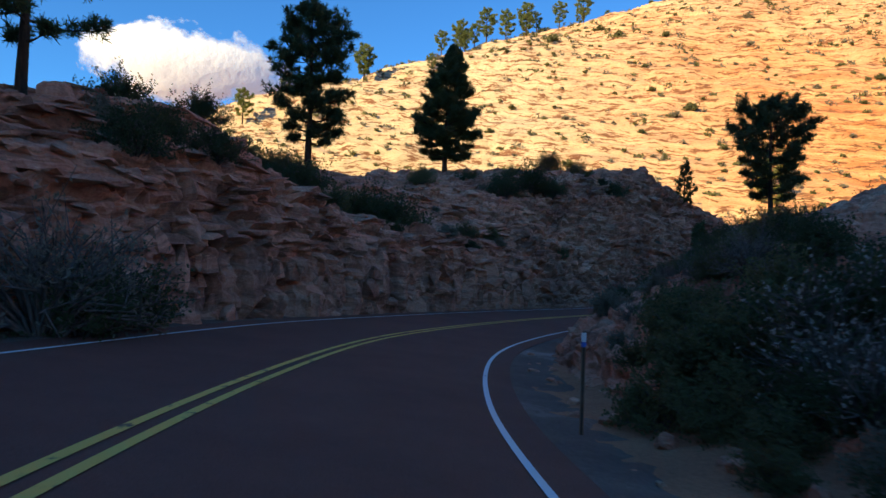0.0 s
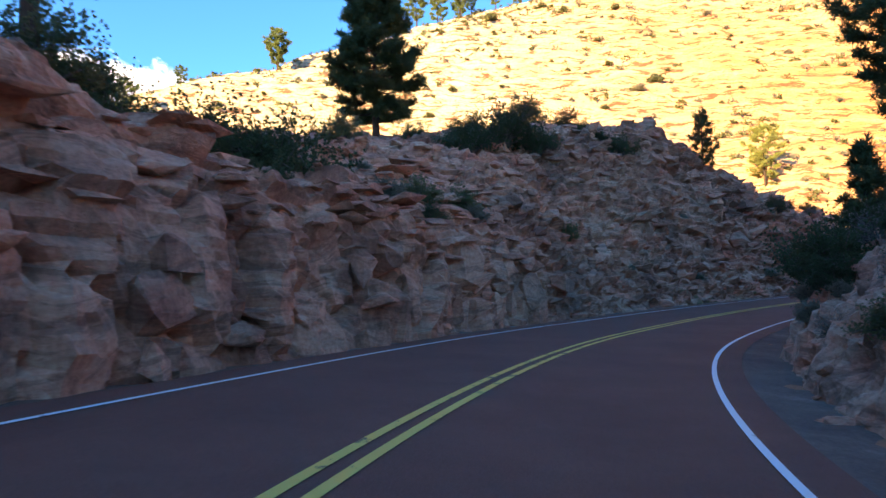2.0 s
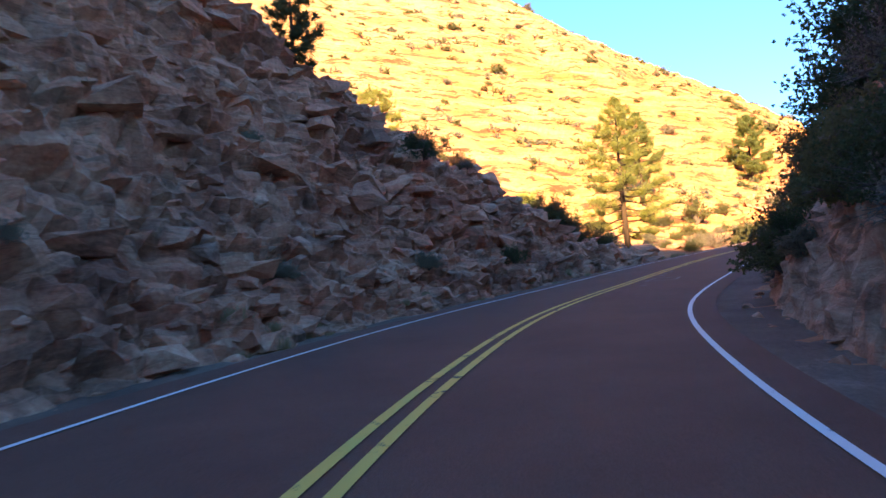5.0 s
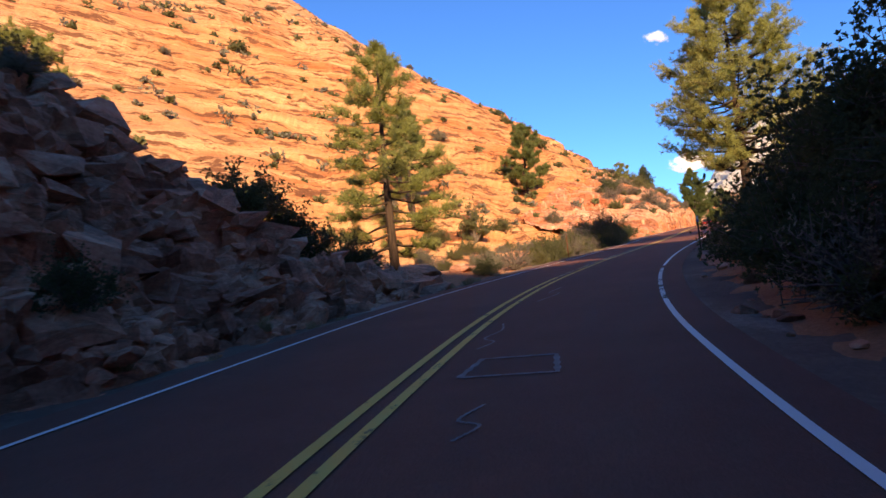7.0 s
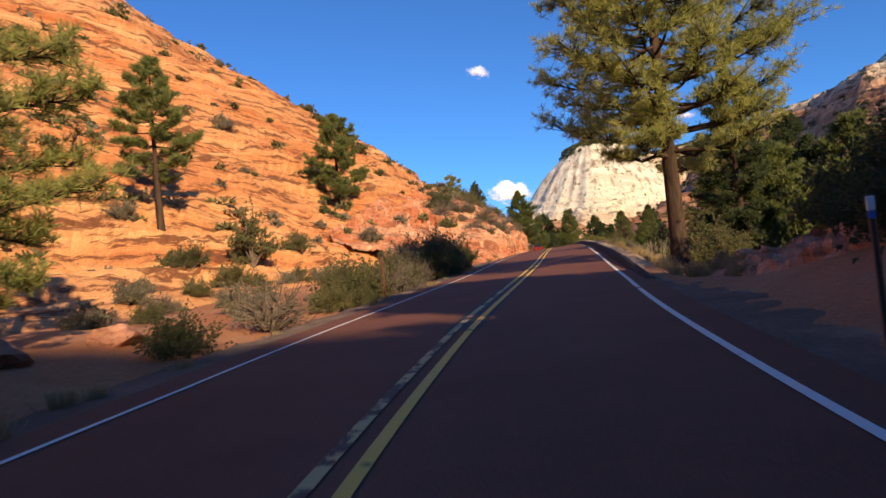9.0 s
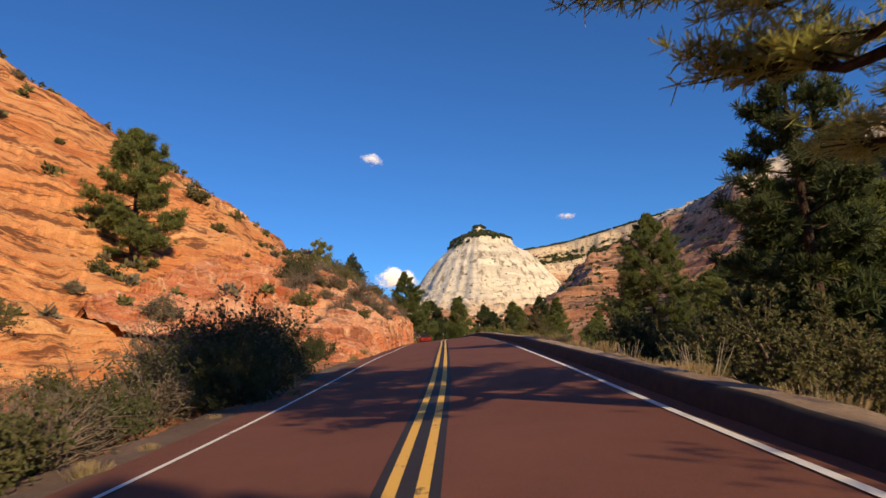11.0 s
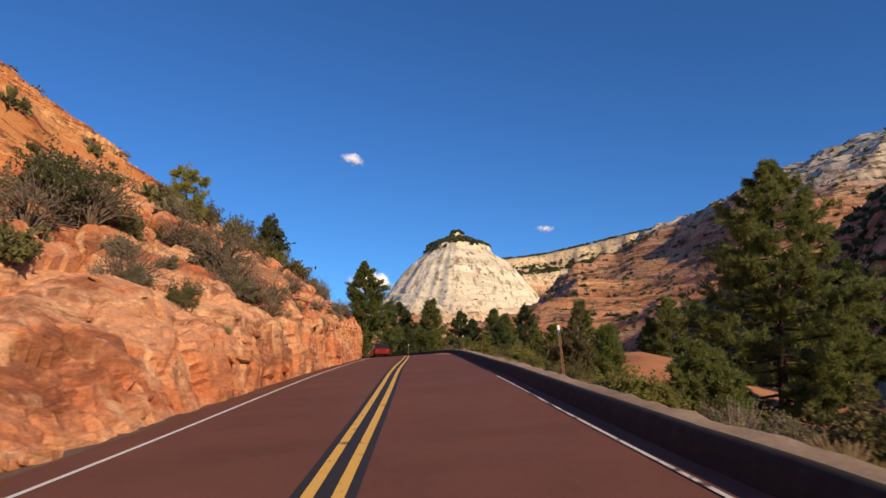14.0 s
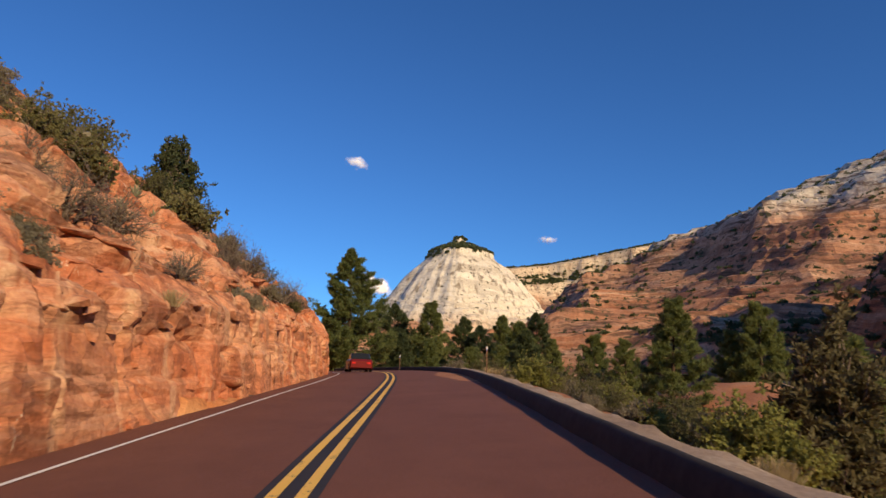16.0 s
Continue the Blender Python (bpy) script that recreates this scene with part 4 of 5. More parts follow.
round_juniper = make_shrub(20, 3.0, 1.25, JUNIPER, 34, 96, 8, 0.16, 0.06)
tree(148.4, 91.0, round_juniper, "dark rounded juniper on the slope above the cut", "juniper", "juniper_tree", size=1.15)
tree(80.6, 88.1, make_shrub(21, 3.3, 1.4, OAK, 34, 84, 7, 0.16, 0.06), "pale green juniper on open sand below the hill", "juniper", "juniper_tree")

# pines of the wash and the far bend
wash_a = assemble("pine_tree", make_pine(30, 8.5, 2.8, 0.05, 48, 15, NEEDLES, "cone", 0.34, 0.06, 12), "green pine growing in the wash beside the road", "pine tree", "pines of the wash")
wash_b = assemble("pine_tree", make_pine(31, 9.5, 3.1, 0.06, 50, 15, NEEDLES_DARK, "full", 0.34, 0.06, 12), "dark green pine growing in the wash beside the road", "pine tree", "pines of the wash")
stand(wash_a, 180.8, 53.6, 0.95, 40, 0.1, False)
stand(wash_b, 178, 72.5, 0.85, 10, 0.1, False)
rng = random.Random(5)
WASH = [(92, 56, 1.1), (99, 56, 1.15), (106, 55, 1.1), (113, 55, 1.0), (88, 53, 1.2), (121, 56, 0.8), (127, 53, 0.9), (155, 66, 0.6), (80, 55.5, 0.75), (87.5, 57.5, 0.9), (93, 55, 0.8), (76, 57, 0.7), (84, 50, 1.0), (98, 52, 0.9), (143, 50, 1.0), (171, 64, 0.6),
        (186, 66, 0.8), (192, 74, 0.75), (205, 80, 0.8), (212, 70, 0.9), (222, 86, 0.9), (228, 72.7, 1.35), (236, 80, 1.0), (218, 79, 0.9), (246, 88, 1.1), (232, 92, 0.9), (250, 66, 1.0), (214, 98, 1.0), (226, 104, 0.9), (262, 90, 1.5), (280, 76, 1.5), (270, 100, 1.4), (290, 86, 1.5), (300, 66, 1.5),
        (130, 47, 0.9), (118, 50, 0.8), (108, 47, 1.0), (152, 44, 1.0), (165, 46, 1.0), (180, 52, 0.9), (196, 56, 0.9), (145, 40, 0.9), (123, 42, 0.9), (300, 100, 1.1), (320, 70, 1.2), (340, 110, 1.2)]
for x, y, k in WASH:
    grown = 1.25 if x > 165 else 1.1
    stand(rng.choice((wash_a, wash_a, wash_b)), x + rng.uniform(-1, 1), y + rng.uniform(-1, 1), k * grown * rng.uniform(0.85, 1.12), rng.uniform(0, 360), 0.1)

# tall pines added out of view on the inner bank, to throw shade across the road
for x, y, k in ((33, 43, 1.2), (38, 47, 1.1), (43, 49, 0.95), (48, 52, 0.8)):
    stand(wash_b, x, y, k, rng.uniform(0, 360), 0.1)
for x, y, k in ((85, 58.5, 0.62), (90, 56.4, 1.1), (97, 58, 0.62), (104, 58.5, 0.66), (110, 60, 0.55)):
    stand(wash_a, x, y, k, rng.uniform(0, 360), 0.1)

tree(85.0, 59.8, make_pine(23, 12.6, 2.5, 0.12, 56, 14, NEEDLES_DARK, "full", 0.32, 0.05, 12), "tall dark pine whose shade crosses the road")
brown_tree = make_shrub(22, 3.6, 1.1, PALE_OAK, 60, 150, 8, 0.16, 0.05)
tree(130.6, 68.2, brown_tree, "tall brownish-green juniper at the edge of the wash", "juniper", "juniper_tree")
tree(135.0, 66.0, make_pine(18, 4.6, 1.5, 0.05, 60, 16, NEEDLES, "cone", 0.3, 0.05, 13), "green pine at the edge of the wash")
tree(127.6, 62.6, make_pine(19, 5.4, 2.1, 0.04, 70, 18, NEEDLES, "full", 0.3, 0.05, 13), "broad green pine below the kerb")

# pines along the hill's crest
crest_pine = assemble("pine_tree", make_pine(33, 9.0, 2.6, 0.25, 26, 6, NEEDLES, "round", 0.5, 0.12, 9), "small far pine on the hill's crest", "pine tree", "pines of the crest")
placed = False
for i in range(20):
    x = -40 + 145 * rng.random()
    y = 148 + 0.72 * (x + 20) + rng.uniform(-6, 10)
    stand(crest_pine, x, y, rng.uniform(0.4, 1.05), rng.uniform(0, 360), 0.2, copy=placed)
    placed = True

# ---- shrubs ----
KINDS = {
    "sage": assemble("sagebrush", make_shrub(40, 0.9, 0.9, SAGE, 26, 130, 7, 0.075, 0.028), "grey-green rounded sagebrush on red soil", "shrub", "shrubs of the roadside"),
    "oak": assemble("scrub_oak", make_shrub(41, 1.3, 1.2, OAK, 32, 170, 11, 0.058, 0.028), "olive green scrub oak bush", "shrub", "shrubs of the roadside"),
    "dark": assemble("dark_shrub", make_shrub(42, 1.4, 1.4, JUNIPER, 38, 190, 13, 0.055, 0.024), "dense dark green roadside shrub", "shrub", "shrubs of the roadside"),
    "bare": assemble("bare_shrub", make_shrub(43, 1.6, 1.2, SAGE, 60, 24, 4, 0.06, 0.022, TWIG, 0.3), "nearly leafless grey twig bush", "shrub", "shrubs of the roadside"),
    "leafy": assemble("leafy_bush", make_shrub(46, 1.2, 1.2, LEAFY, 34, 150, 8, 0.085, 0.05), "low yellow-green leafy bush below the kerb", "shrub", "shrubs of the roadside"),
    "hill": assemble("hillside_shrub", make_shrub(44, 0.8, 1.0, OAK, 20, 60, 6, 0.15, 0.08), "small dark shrub rooted in slickrock cracks", "shrub", "shrubs of the hillside"),
    "pale": assemble("dry_leaf_shrub", make_shrub(45, 2.0, 1.2, PALE, 40, 12, 2, 0.06, 0.045, TWIG, 0.7), "twiggy bush with pale dead leaves", "shrub", "shrubs of the roadside"),
}
used = set()


def shrub(kind, x, y, size=1.0, sink=0.06):
    stand(KINDS[kind], x, y, size, rng.uniform(0, 360), sink, copy=kind in used)
    used.add(kind)


for kind, x, y, k in (
        # left of the first stretch
        ("bare", -7.6, 12.8, 1.5), ("bare", -7.7, 14.4, 1.5), ("dark", -7.4, 15.4, 0.9), ("dark", -7.2, 13.4, 0.8), ("dark", -7.6, 22.2, 0.7), ("dark", -9.4, 43.4, 1.2), ("dark", -11, 44.4, 1.2), ("oak", -12.4, 40, 1.2), ("dark", -8.9, 20.2, 0.8), ("dark", -8.6, 18.4, 0.9), ("dark", -12, 24, 0.8), ("dark", -10, 27, 0.7),
        ("dark", -9, 31, 0.9), ("dark", -6.8, 29.5, 1.0), ("oak", -5.4, 32, 0.9),
        ("sage", 0.3, 44.5, 0.8), ("oak", 1.5, 46.8, 0.8), ("oak", 3.4, 49.0, 0.7), ("dark", 5.0, 57.0, 1.3), ("dark", 7.2, 58.6, 1.4), ("dark", 9.4, 59.6, 1.0), ("sage", 3.9, 48.2, 0.6),
        ("oak", -2, 58, 1.0), ("dark", 2, 64, 1.0), ("oak", 6.5, 66, 0.9), ("dark", 10, 66.5, 1.1), ("oak", 13, 66, 1.2), ("dark", 16.5, 65.5, 0.9), ("oak", 9.6, 54.8, 0.6), ("sage", 20, 62, 0.5),
        ("dark", 30.5, 70, 0.9), ("oak", 35, 73, 0.7), ("sage", 27, 65.5, 0.6), ("oak", 41.5, 73.5, 1.0), ("dark", 43.5, 74.0, 1.2), ("oak", 46, 76, 1.2), ("dark", 49, 76, 1.0), ("dark", 33, 67.6, 0.5),
        # sand flat and lower slope
        ("dark", 55.6, 73.2, 0.5), ("bare", 59.3, 73.6, 0.85), ("sage", 64, 77.5, 0.9), ("oak", 67.2, 75.4, 0.95), ("sage", 60, 80, 0.8), ("sage", 66, 84, 0.8), ("oak", 74, 85, 0.9), ("sage", 70, 87, 0.7),
        ("oak", 69.4, 76.2, 1.15), ("oak", 71.6, 75.6, 1.1), ("bare", 70.4, 74.8, 0.9), ("bare", 73.6, 75.6, 1.0), ("dark", 76, 76.4, 0.8), ("dark", 80, 77.4, 0.8), ("bare", 78, 76.4, 0.8), ("sage", 84, 77, 0.7),
        ("dark", 97.1, 79.2, 0.85), ("sage", 62, 76, 0.5), ("sage", 79, 82, 0.9), ("oak", 88, 80, 0.8), ("sage", 90, 77.4, 0.5), ("oak", 76, 89, 0.9), ("oak", 86, 88, 0.9), ("sage", 92, 84, 0.8),
        # above the sunlit cut
        ("bare", 113.5, 86, 1.3), ("dark", 115.5, 87.0, 1.1), ("bare", 117.5, 86.6, 1.4), ("oak", 119.5, 88, 1.0), ("bare", 119.9, 82.0, 0.9), ("bare", 121.0, 83.0, 1.2), ("oak", 127, 88, 0.9), ("oak", 129, 90, 0.8),
        ("oak", 133, 89.8, 0.9), ("bare", 129.4, 83.1, 0.8), ("oak", 136, 89, 1.1), ("oak", 140, 90.4, 1.2), ("bare", 134, 85, 0.9), ("bare", 141, 84.8, 0.8), ("sage", 126, 82.4, 0.6), ("oak", 145, 90.6, 1.2),
        ("dark", 151, 91.6, 1.0), ("oak", 155, 91.2, 1.1), ("bare", 149, 87, 0.9), ("oak", 160, 91.6, 1.0), ("sage", 112, 81.5, 0.5), ("sage", 107, 82, 0.5), ("dark", 165, 93, 1.1), ("bare", 123.4, 86.2, 1.0),
        ("dark", -7.0, 38.6, 0.9), ("bare", -8.6, 36.6, 1.0), ("sage", -5.6, 40.4, 0.8),
        # right of the first stretch
        ("dark", 12.6, 38.4, 1.1), ("dark", 13.6, 40.4, 0.9), ("oak", 3.3, 9.9, 0.6), ("oak", 3.9, 8.9, 0.6), ("oak", 4.2, 10.6, 0.8), ("oak", 5.0, 10.0, 0.9), ("dark", 6.0, 9.6, 0.9), ("oak", 4.4, 12.0, 0.8),
        ("oak", 4.3, 10.4, 0.6), ("dark", 5.3, 11.6, 0.7), ("oak", 4.6, 12.8, 0.6), ("sage", 6.2, 10.6, 0.8), ("oak", 6.6, 13.0, 0.8), ("dark", 7.6, 11.4, 0.9), ("oak", 5.4, 14.4, 0.6), ("pale", 5.5, 8.2, 0.6), ("sage", 4.2, 6.2, 0.45), ("oak", 5.0, 6.4, 0.5), ("dark", 4.6, 8.4, 0.45), ("sage", 5.8, 8.9, 0.55), ("oak", 3.7, 7.4, 0.35), ("pale", 4.7, 7.2, 0.6), ("oak", 3.2, 6.4, 0.3), ("dark", 4.0, 5.2, 0.4),
        ("pale", 4.85, 8.3, 0.75), ("pale", 5.25, 9.2, 0.8), ("pale", 6.4, 9.4, 0.8), ("dark", 8.8, 15.5, 0.7), ("dark", 10, 19, 0.7), ("bare", 8.0, 17.5, 0.8), ("dark", 9.2, 23, 0.6), ("dark", 11, 26, 0.7), ("bare", 8.2, 21.5, 0.6), ("dark", 13, 31, 0.8), ("oak", 3.6, 8.6, 0.4), ("dark", 4.4, 7.6, 0.5), ("dark", 5.4, 7.2, 0.6), ("oak", 3.9, 9.8, 0.4), ("dark", 5.0, 9.6, 0.5), ("dark", 6.6, 8.0, 0.6), ("oak", 4.0, 13.8, 0.4),
        ("dark", 15, 35.5, 1.0), ("bare", 12.6, 33.2, 0.8), ("dark", 18, 39.5, 1.1), ("oak", 21, 42.5, 1.0), ("bare", 18.4, 41.4, 1.1), ("dark", 23.5, 46, 1.2), ("bare", 25, 47.8, 1.3), ("oak", 28, 49.6, 1.2),
        ("dark", 31.5, 52.0, 1.4), ("dark", 35, 54.0, 1.5), ("dark", 38.4, 55.4, 1.5), ("dark", 42, 57.2, 1.4), ("dark", 45.5, 57.6, 1.5), ("oak", 48.5, 58, 1.3), ("dark", 52, 58, 1.4), ("dark", 33, 50.6, 1.6),
        ("dark", 39, 52.6, 1.8), ("dark", 47, 55, 1.8), ("dark", 55, 57, 1.5), ("oak", 59, 58.8, 1.3), ("oak", 63, 60, 1.0), ("dark", 60, 56, 1.7), ("dark", 66, 58, 1.6), ("dark", 73, 60, 1.2),
        ("dark", 36, 56.2, 1.0), ("dark", 40, 58.2, 1.1), ("dark", 44, 59.4, 1.0), ("dark", 48, 60.4, 0.9), ("dark", 57.5, 60.4, 0.9), ("dark", 53, 60.6, 0.9),
        # wash side of the later road
        ("oak", 82, 62.0, 1.8), ("dark", 87, 60.4, 2.4), ("oak", 92, 60.6, 2.2), ("dark", 97, 59.6, 2.3), ("oak", 103, 60.4, 1.9), ("dark", 109, 60.5, 1.8), ("oak", 79, 61.6, 1.6), ("dark", 84, 60, 1.9), ("oak", 89, 62.4, 1.5), ("dark", 94, 61.4, 1.5), ("oak", 99, 63.4, 1.2), ("dark", 103, 62, 1.4), ("oak", 108, 64.5, 1.0), ("sage", 104.5, 67, 0.8),
        ("sage", 107.6, 67.6, 0.7), ("sage", 113.6, 68.2, 0.7), ("sage", 117, 68.4, 0.8), ("oak", 126, 68.6, 0.8), ("sage", 131.5, 69.8, 0.7), ("oak", 134.5, 70, 0.7),
        ("oak", 137, 69, 0.8), ("oak", 140.5, 70.6, 0.7), ("sage", 145, 71.6, 0.8), ("oak", 149, 70.6, 1.2), ("oak", 154, 72.2, 1.0), ("sage", 159, 74, 0.9), ("oak", 163, 75.6, 1.0), ("sage", 168, 78, 0.9),
        ("oak", 122, 65, 1.2), ("oak", 131, 64, 1.2), ("dark", 142, 64, 1.2), ("oak", 113, 62, 1.2), ("oak", 150, 66, 1.0), ("sage", 127, 60, 1.0), ("sage", 138, 61, 1.0), ("oak", 118, 58, 1.3)):
    shrub(kind, x, y, k * rng.uniform(0.92, 1.08))

for kind, x, y, k, sink in (("dark", -3.1, 42.2, 1.6, 0.9), ("dark", -4.5, 42.8, 1.7, 0.7), ("oak", -2.3, 43.6, 1.0, 0.5), ("dark", -5.6, 41.6, 1.3, 0.4)):
    shrub(kind, x, y, k, sink)
for i in range(44):
    s = rng.uniform(9, 30)
    q = place(s, float(lane(s)) + 3.2 + 5.0 * rng.random() ** 1.3)
    shrub(rng.choice(("dark", "oak", "oak", "sage", "bare")), float(q[0]), float(q[1]), rng.uniform(0.3, 0.7))
for i in range(84):
    s = rng.uniform(28, 82)
    q = place(s, float(lane(s)) + 2.0 + 4.2 * rng.random() ** 1.4)
    shrub(rng.choice(("dark", "dark", "oak", "bare", "sage")), float(q[0]), float(q[1]), rng.uniform(0.28, 0.62) * (1 if s < 45 else 1.5))
for i in range(22):
    s = rng.uniform(6, 84)
    q = place(s, -float(lane(s)) - 2.0 - 7 * rng.random())
    shrub(rng.choice(("dark", "oak", "sage", "sage")), float(q[0]), float(q[1]), rng.uniform(0.2, 0.5))

for i in range(230):
    x = rng.uniform(-15, 175)
    n = 6 + 110 * rng.random() ** 1.5
    shrub("hill" if rng.random() < 0.75 else "sage", x, float(hill_foot(x)) + n, (0.3 + 0.9 * rng.random() ** 2) * (1 + n / 130))

# brush on the slope above the sunlit cut
for i in range(30):
    s = rng.uniform(158, 205)
    q = place(s, -float(lane(s)) - 2.0 - 9 * rng.random() ** 1.3)
    shrub(rng.choice(("bare", "sage", "sage", "oak", "bare", "sage")), float(q[0]), float(q[1]), rng.uniform(0.45, 1.0))
for i in range(12):
    s = rng.uniform(156, 200)
    q = place(s, -float(lane(s)) - rng.uniform(1.5, 2.6))
    shrub(rng.choice(("bare", "sage", "sage")), float(q[0]), float(q[1]), rng.uniform(0.4, 0.8), 0.12)
# brush along the sand edge and the slope's foot
for i in range(36):
    x = rng.uniform(62, 84)
    shrub(rng.choice(("sage", "sage", "oak", "bare")), x, 74.2 + (x - 62) * 0.11 + 9 * rng.random() ** 2.2, rng.uniform(0.3, 0.75))
# brush on the inner side behind the kerb
for i in range(40):
    x = rng.uniform(78, 118)
    shrub(rng.choice(("oak", "oak", "dark", "sage")), x, 55 + 8.5 * rng.random() + 0.02 * (x - 78), rng.uniform(0.9, 1.9) * (1 if x < 105 else 0.6))
# brush in the shade before the sunlit cut begins, and on the inner bank opposite
for x, y, k in ((80, 75.6, 1.0), (82, 76.8, 1.3), (84.4, 76.2, 0.7), (85.5, 78.2, 1.4), (87.5, 77.4, 0.9), (89, 79.0, 1.4), (90.8, 78.0, 0.8), (92, 79.6, 1.1), (83, 79.2, 1.3), (87, 80.4, 1.2)):
    shrub(rng.choice(("oak", "dark", "bare")), x, y, k)
for i in range(20):
    s = rng.uniform(74, 93)
    q = place(s, float(lane(s)) + 1.7 + 2.2 * rng.random())
    shrub(rng.choice(("dark", "oak", "bare", "sage")), float(q[0]), float(q[1]), rng.uniform(0.25, 0.5))
for i in range(34):
    s = rng.uniform(86, 108)
    q = place(s, float(lane(s)) + 2.6 + 6.0 * rng.random())
    shrub(rng.choice(("dark", "dark", "oak", "bare")), float(q[0]), float(q[1]), rng.uniform(0.5, 1.15))

# dry grass along the outer edge
grass_kind = assemble("grass_tuft", make_grass(50, 0.45, 0.22), "dry tan bunch grass beside the road", "grass", "grass tufts")
first = False
for i in range(200):
    s = rng.uniform(62, 200) if i % 3 == 0 else rng.uniform(108, 150)
    side = s > 104 and rng.random() < 0.85
    u = float(lane(s)) + 1.2 + 2.6 * rng.random() if side else -float(lane(s)) - rng.uniform(1.0, 1.7)
    q = place(s, u)
    stand(grass_kind, float(q[0]), float(q[1]), rng.uniform(0.4, 1.05) * (1 if side else 0.8), rng.uniform(0, 360), 0.03, copy=first)
    first = True

for i in range(46):
    s = rng.uniform(140, 190)
    q = place(s, float(lane(s)) + rng.uniform(2.2, 3.6))
    shrub(rng.choice(("leafy", "leafy", "oak", "sage")), float(q[0]), float(q[1]), rng.uniform(0.35, 0.7))

# grey-green agaves on the ledge above the cut
agave = assemble("agave", [("rosette", agave_mesh(), "")], "spiky grey-green agave on a sandstone ledge", "agave", "agaves")
for i, (x, y, k) in enumerate(AGAVES):
    stand(agave, x, y, k, 50 * i, 0.02, copy=i > 0)

# tall dead flower stalks in the grass
stalk_kind = assemble("dry_stalks", make_grass(51, 1.15, 0.45, 16, PALE), "tall pale dead stalks standing in dry grass", "dry stalks", "dry stalks")
first = False
for i in range(13):
    s = rng.uniform(118, 152)
    q = place(s, float(lane(s)) + rng.uniform(2.2, 4.6))
    stand(stalk_kind, float(q[0]), float(q[1]), rng.uniform(0.6, 1.15), rng.uniform(0, 360), 0.03, copy=first)
    first = True

# ---- fallen blocks along the shaded cut ----
rock_meshes = [make_boulder(60 + i, ROCK_RED) for i in range(7)]


def boulder(x, y, size, label="broken block of red sandstone", sink=0.2):
    ob = new("boulder", rng.choice(rock_meshes))
    sx, sy, sz = size * rng.uniform(0.8, 1.4), size * rng.uniform(0.7, 1.1), size * rng.uniform(0.6, 1.0)
    ob.matrix_basis = pose(x, y, top(x, y) + size * (0.3 - sink), rng.uniform(-20, 20), rng.uniform(-20, 20), rng.uniform(0, 360)) @ Matrix.Diagonal((sx, sy, sz, 1))
    return tagged(ob, label, "boulder", "fallen blocks")


boulder(53.0, 75.4, 2.0, "large rounded sandstone boulder under the slender pine")
boulder(55.6, 74.6, 1.1)
for i in range(80):
    s = rng.uniform(46, 90)
    d = 1.2 + 3.0 * rng.random() ** 1.3 * (1 if s < 78 else 0.6)
    q = place(s, -float(lane(s)) - d)
    boulder(float(q[0]), float(q[1]), 0.2 + 0.6 * rng.random() ** 2.2)
for i in range(120):
    s = rng.uniform(5, 95)
    q = place(s, float(lane(s)) + rng.uniform(0.9, 2.6))
    boulder(float(q[0]), float(q[1]), 0.12 + 0.3 * rng.random() ** 2)


# slabs that stand out of the shaded cut
slab_meshes = [make_boulder(80 + i, ROCK_RED) for i in range(6)]
wall_pts = [v.co.copy() for v in wall_west.data.vertices]
wall_s, wall_u = along([v.x for v in wall_pts], [v.y for v in wall_pts])
wall_d = -wall_u - lane(wall_s)
pick = [i for i in range(len(wall_pts)) if 2 < wall_s[i] < 62 and 1.0 < wall_d[i] < (10 if wall_s[i] > 24 else 4)]
for i in range(260):
    j = rng.choice(pick)
    c = wall_pts[j]
    size = 0.3 + 0.8 * rng.random() ** 2
    ob = new("slab", rng.choice(slab_meshes))
    ob.parent = wall_west
    turn = math.degrees(math.atan2(np.interp(wall_s[j], arc, road_dir[:, 1]), np.interp(wall_s[j], arc, road_dir[:, 0])))
    ob.matrix_basis = pose(c.x, c.y, c.z - 0.1 * size, rng.uniform(-14, 14), rng.uniform(-12, 12), turn + rng.uniform(-25, 25)) @ Matrix.Diagonal((size * rng.uniform(1.1, 2.0), size * rng.uniform(0.7, 1.0), size * rng.uniform(0.35, 0.8), 1))

# large tilted blocks on the outcrop
for x, y, z, size, turns in ((-9.3, 20.6, 4.9, (3.4, 2.2, 1.3), (8, -14, 70)), (-8.6, 21.9, 3.4, (2.2, 1.6, 2.6), (4, 6, 80)), (-9.0, 19.4, 3.2, (2.4, 1.6, 2.2), (-6, 5, 60)), (-8.2, 24.0, 4.4, (1.8, 1.5, 2.4), (3, -8, 85))):
    ob = new("slab", rng.choice(slab_meshes))
    ob.parent = wall_west
    ob.matrix_basis = pose(x, y, z, *turns) @ Matrix.Diagonal((*size, 1))

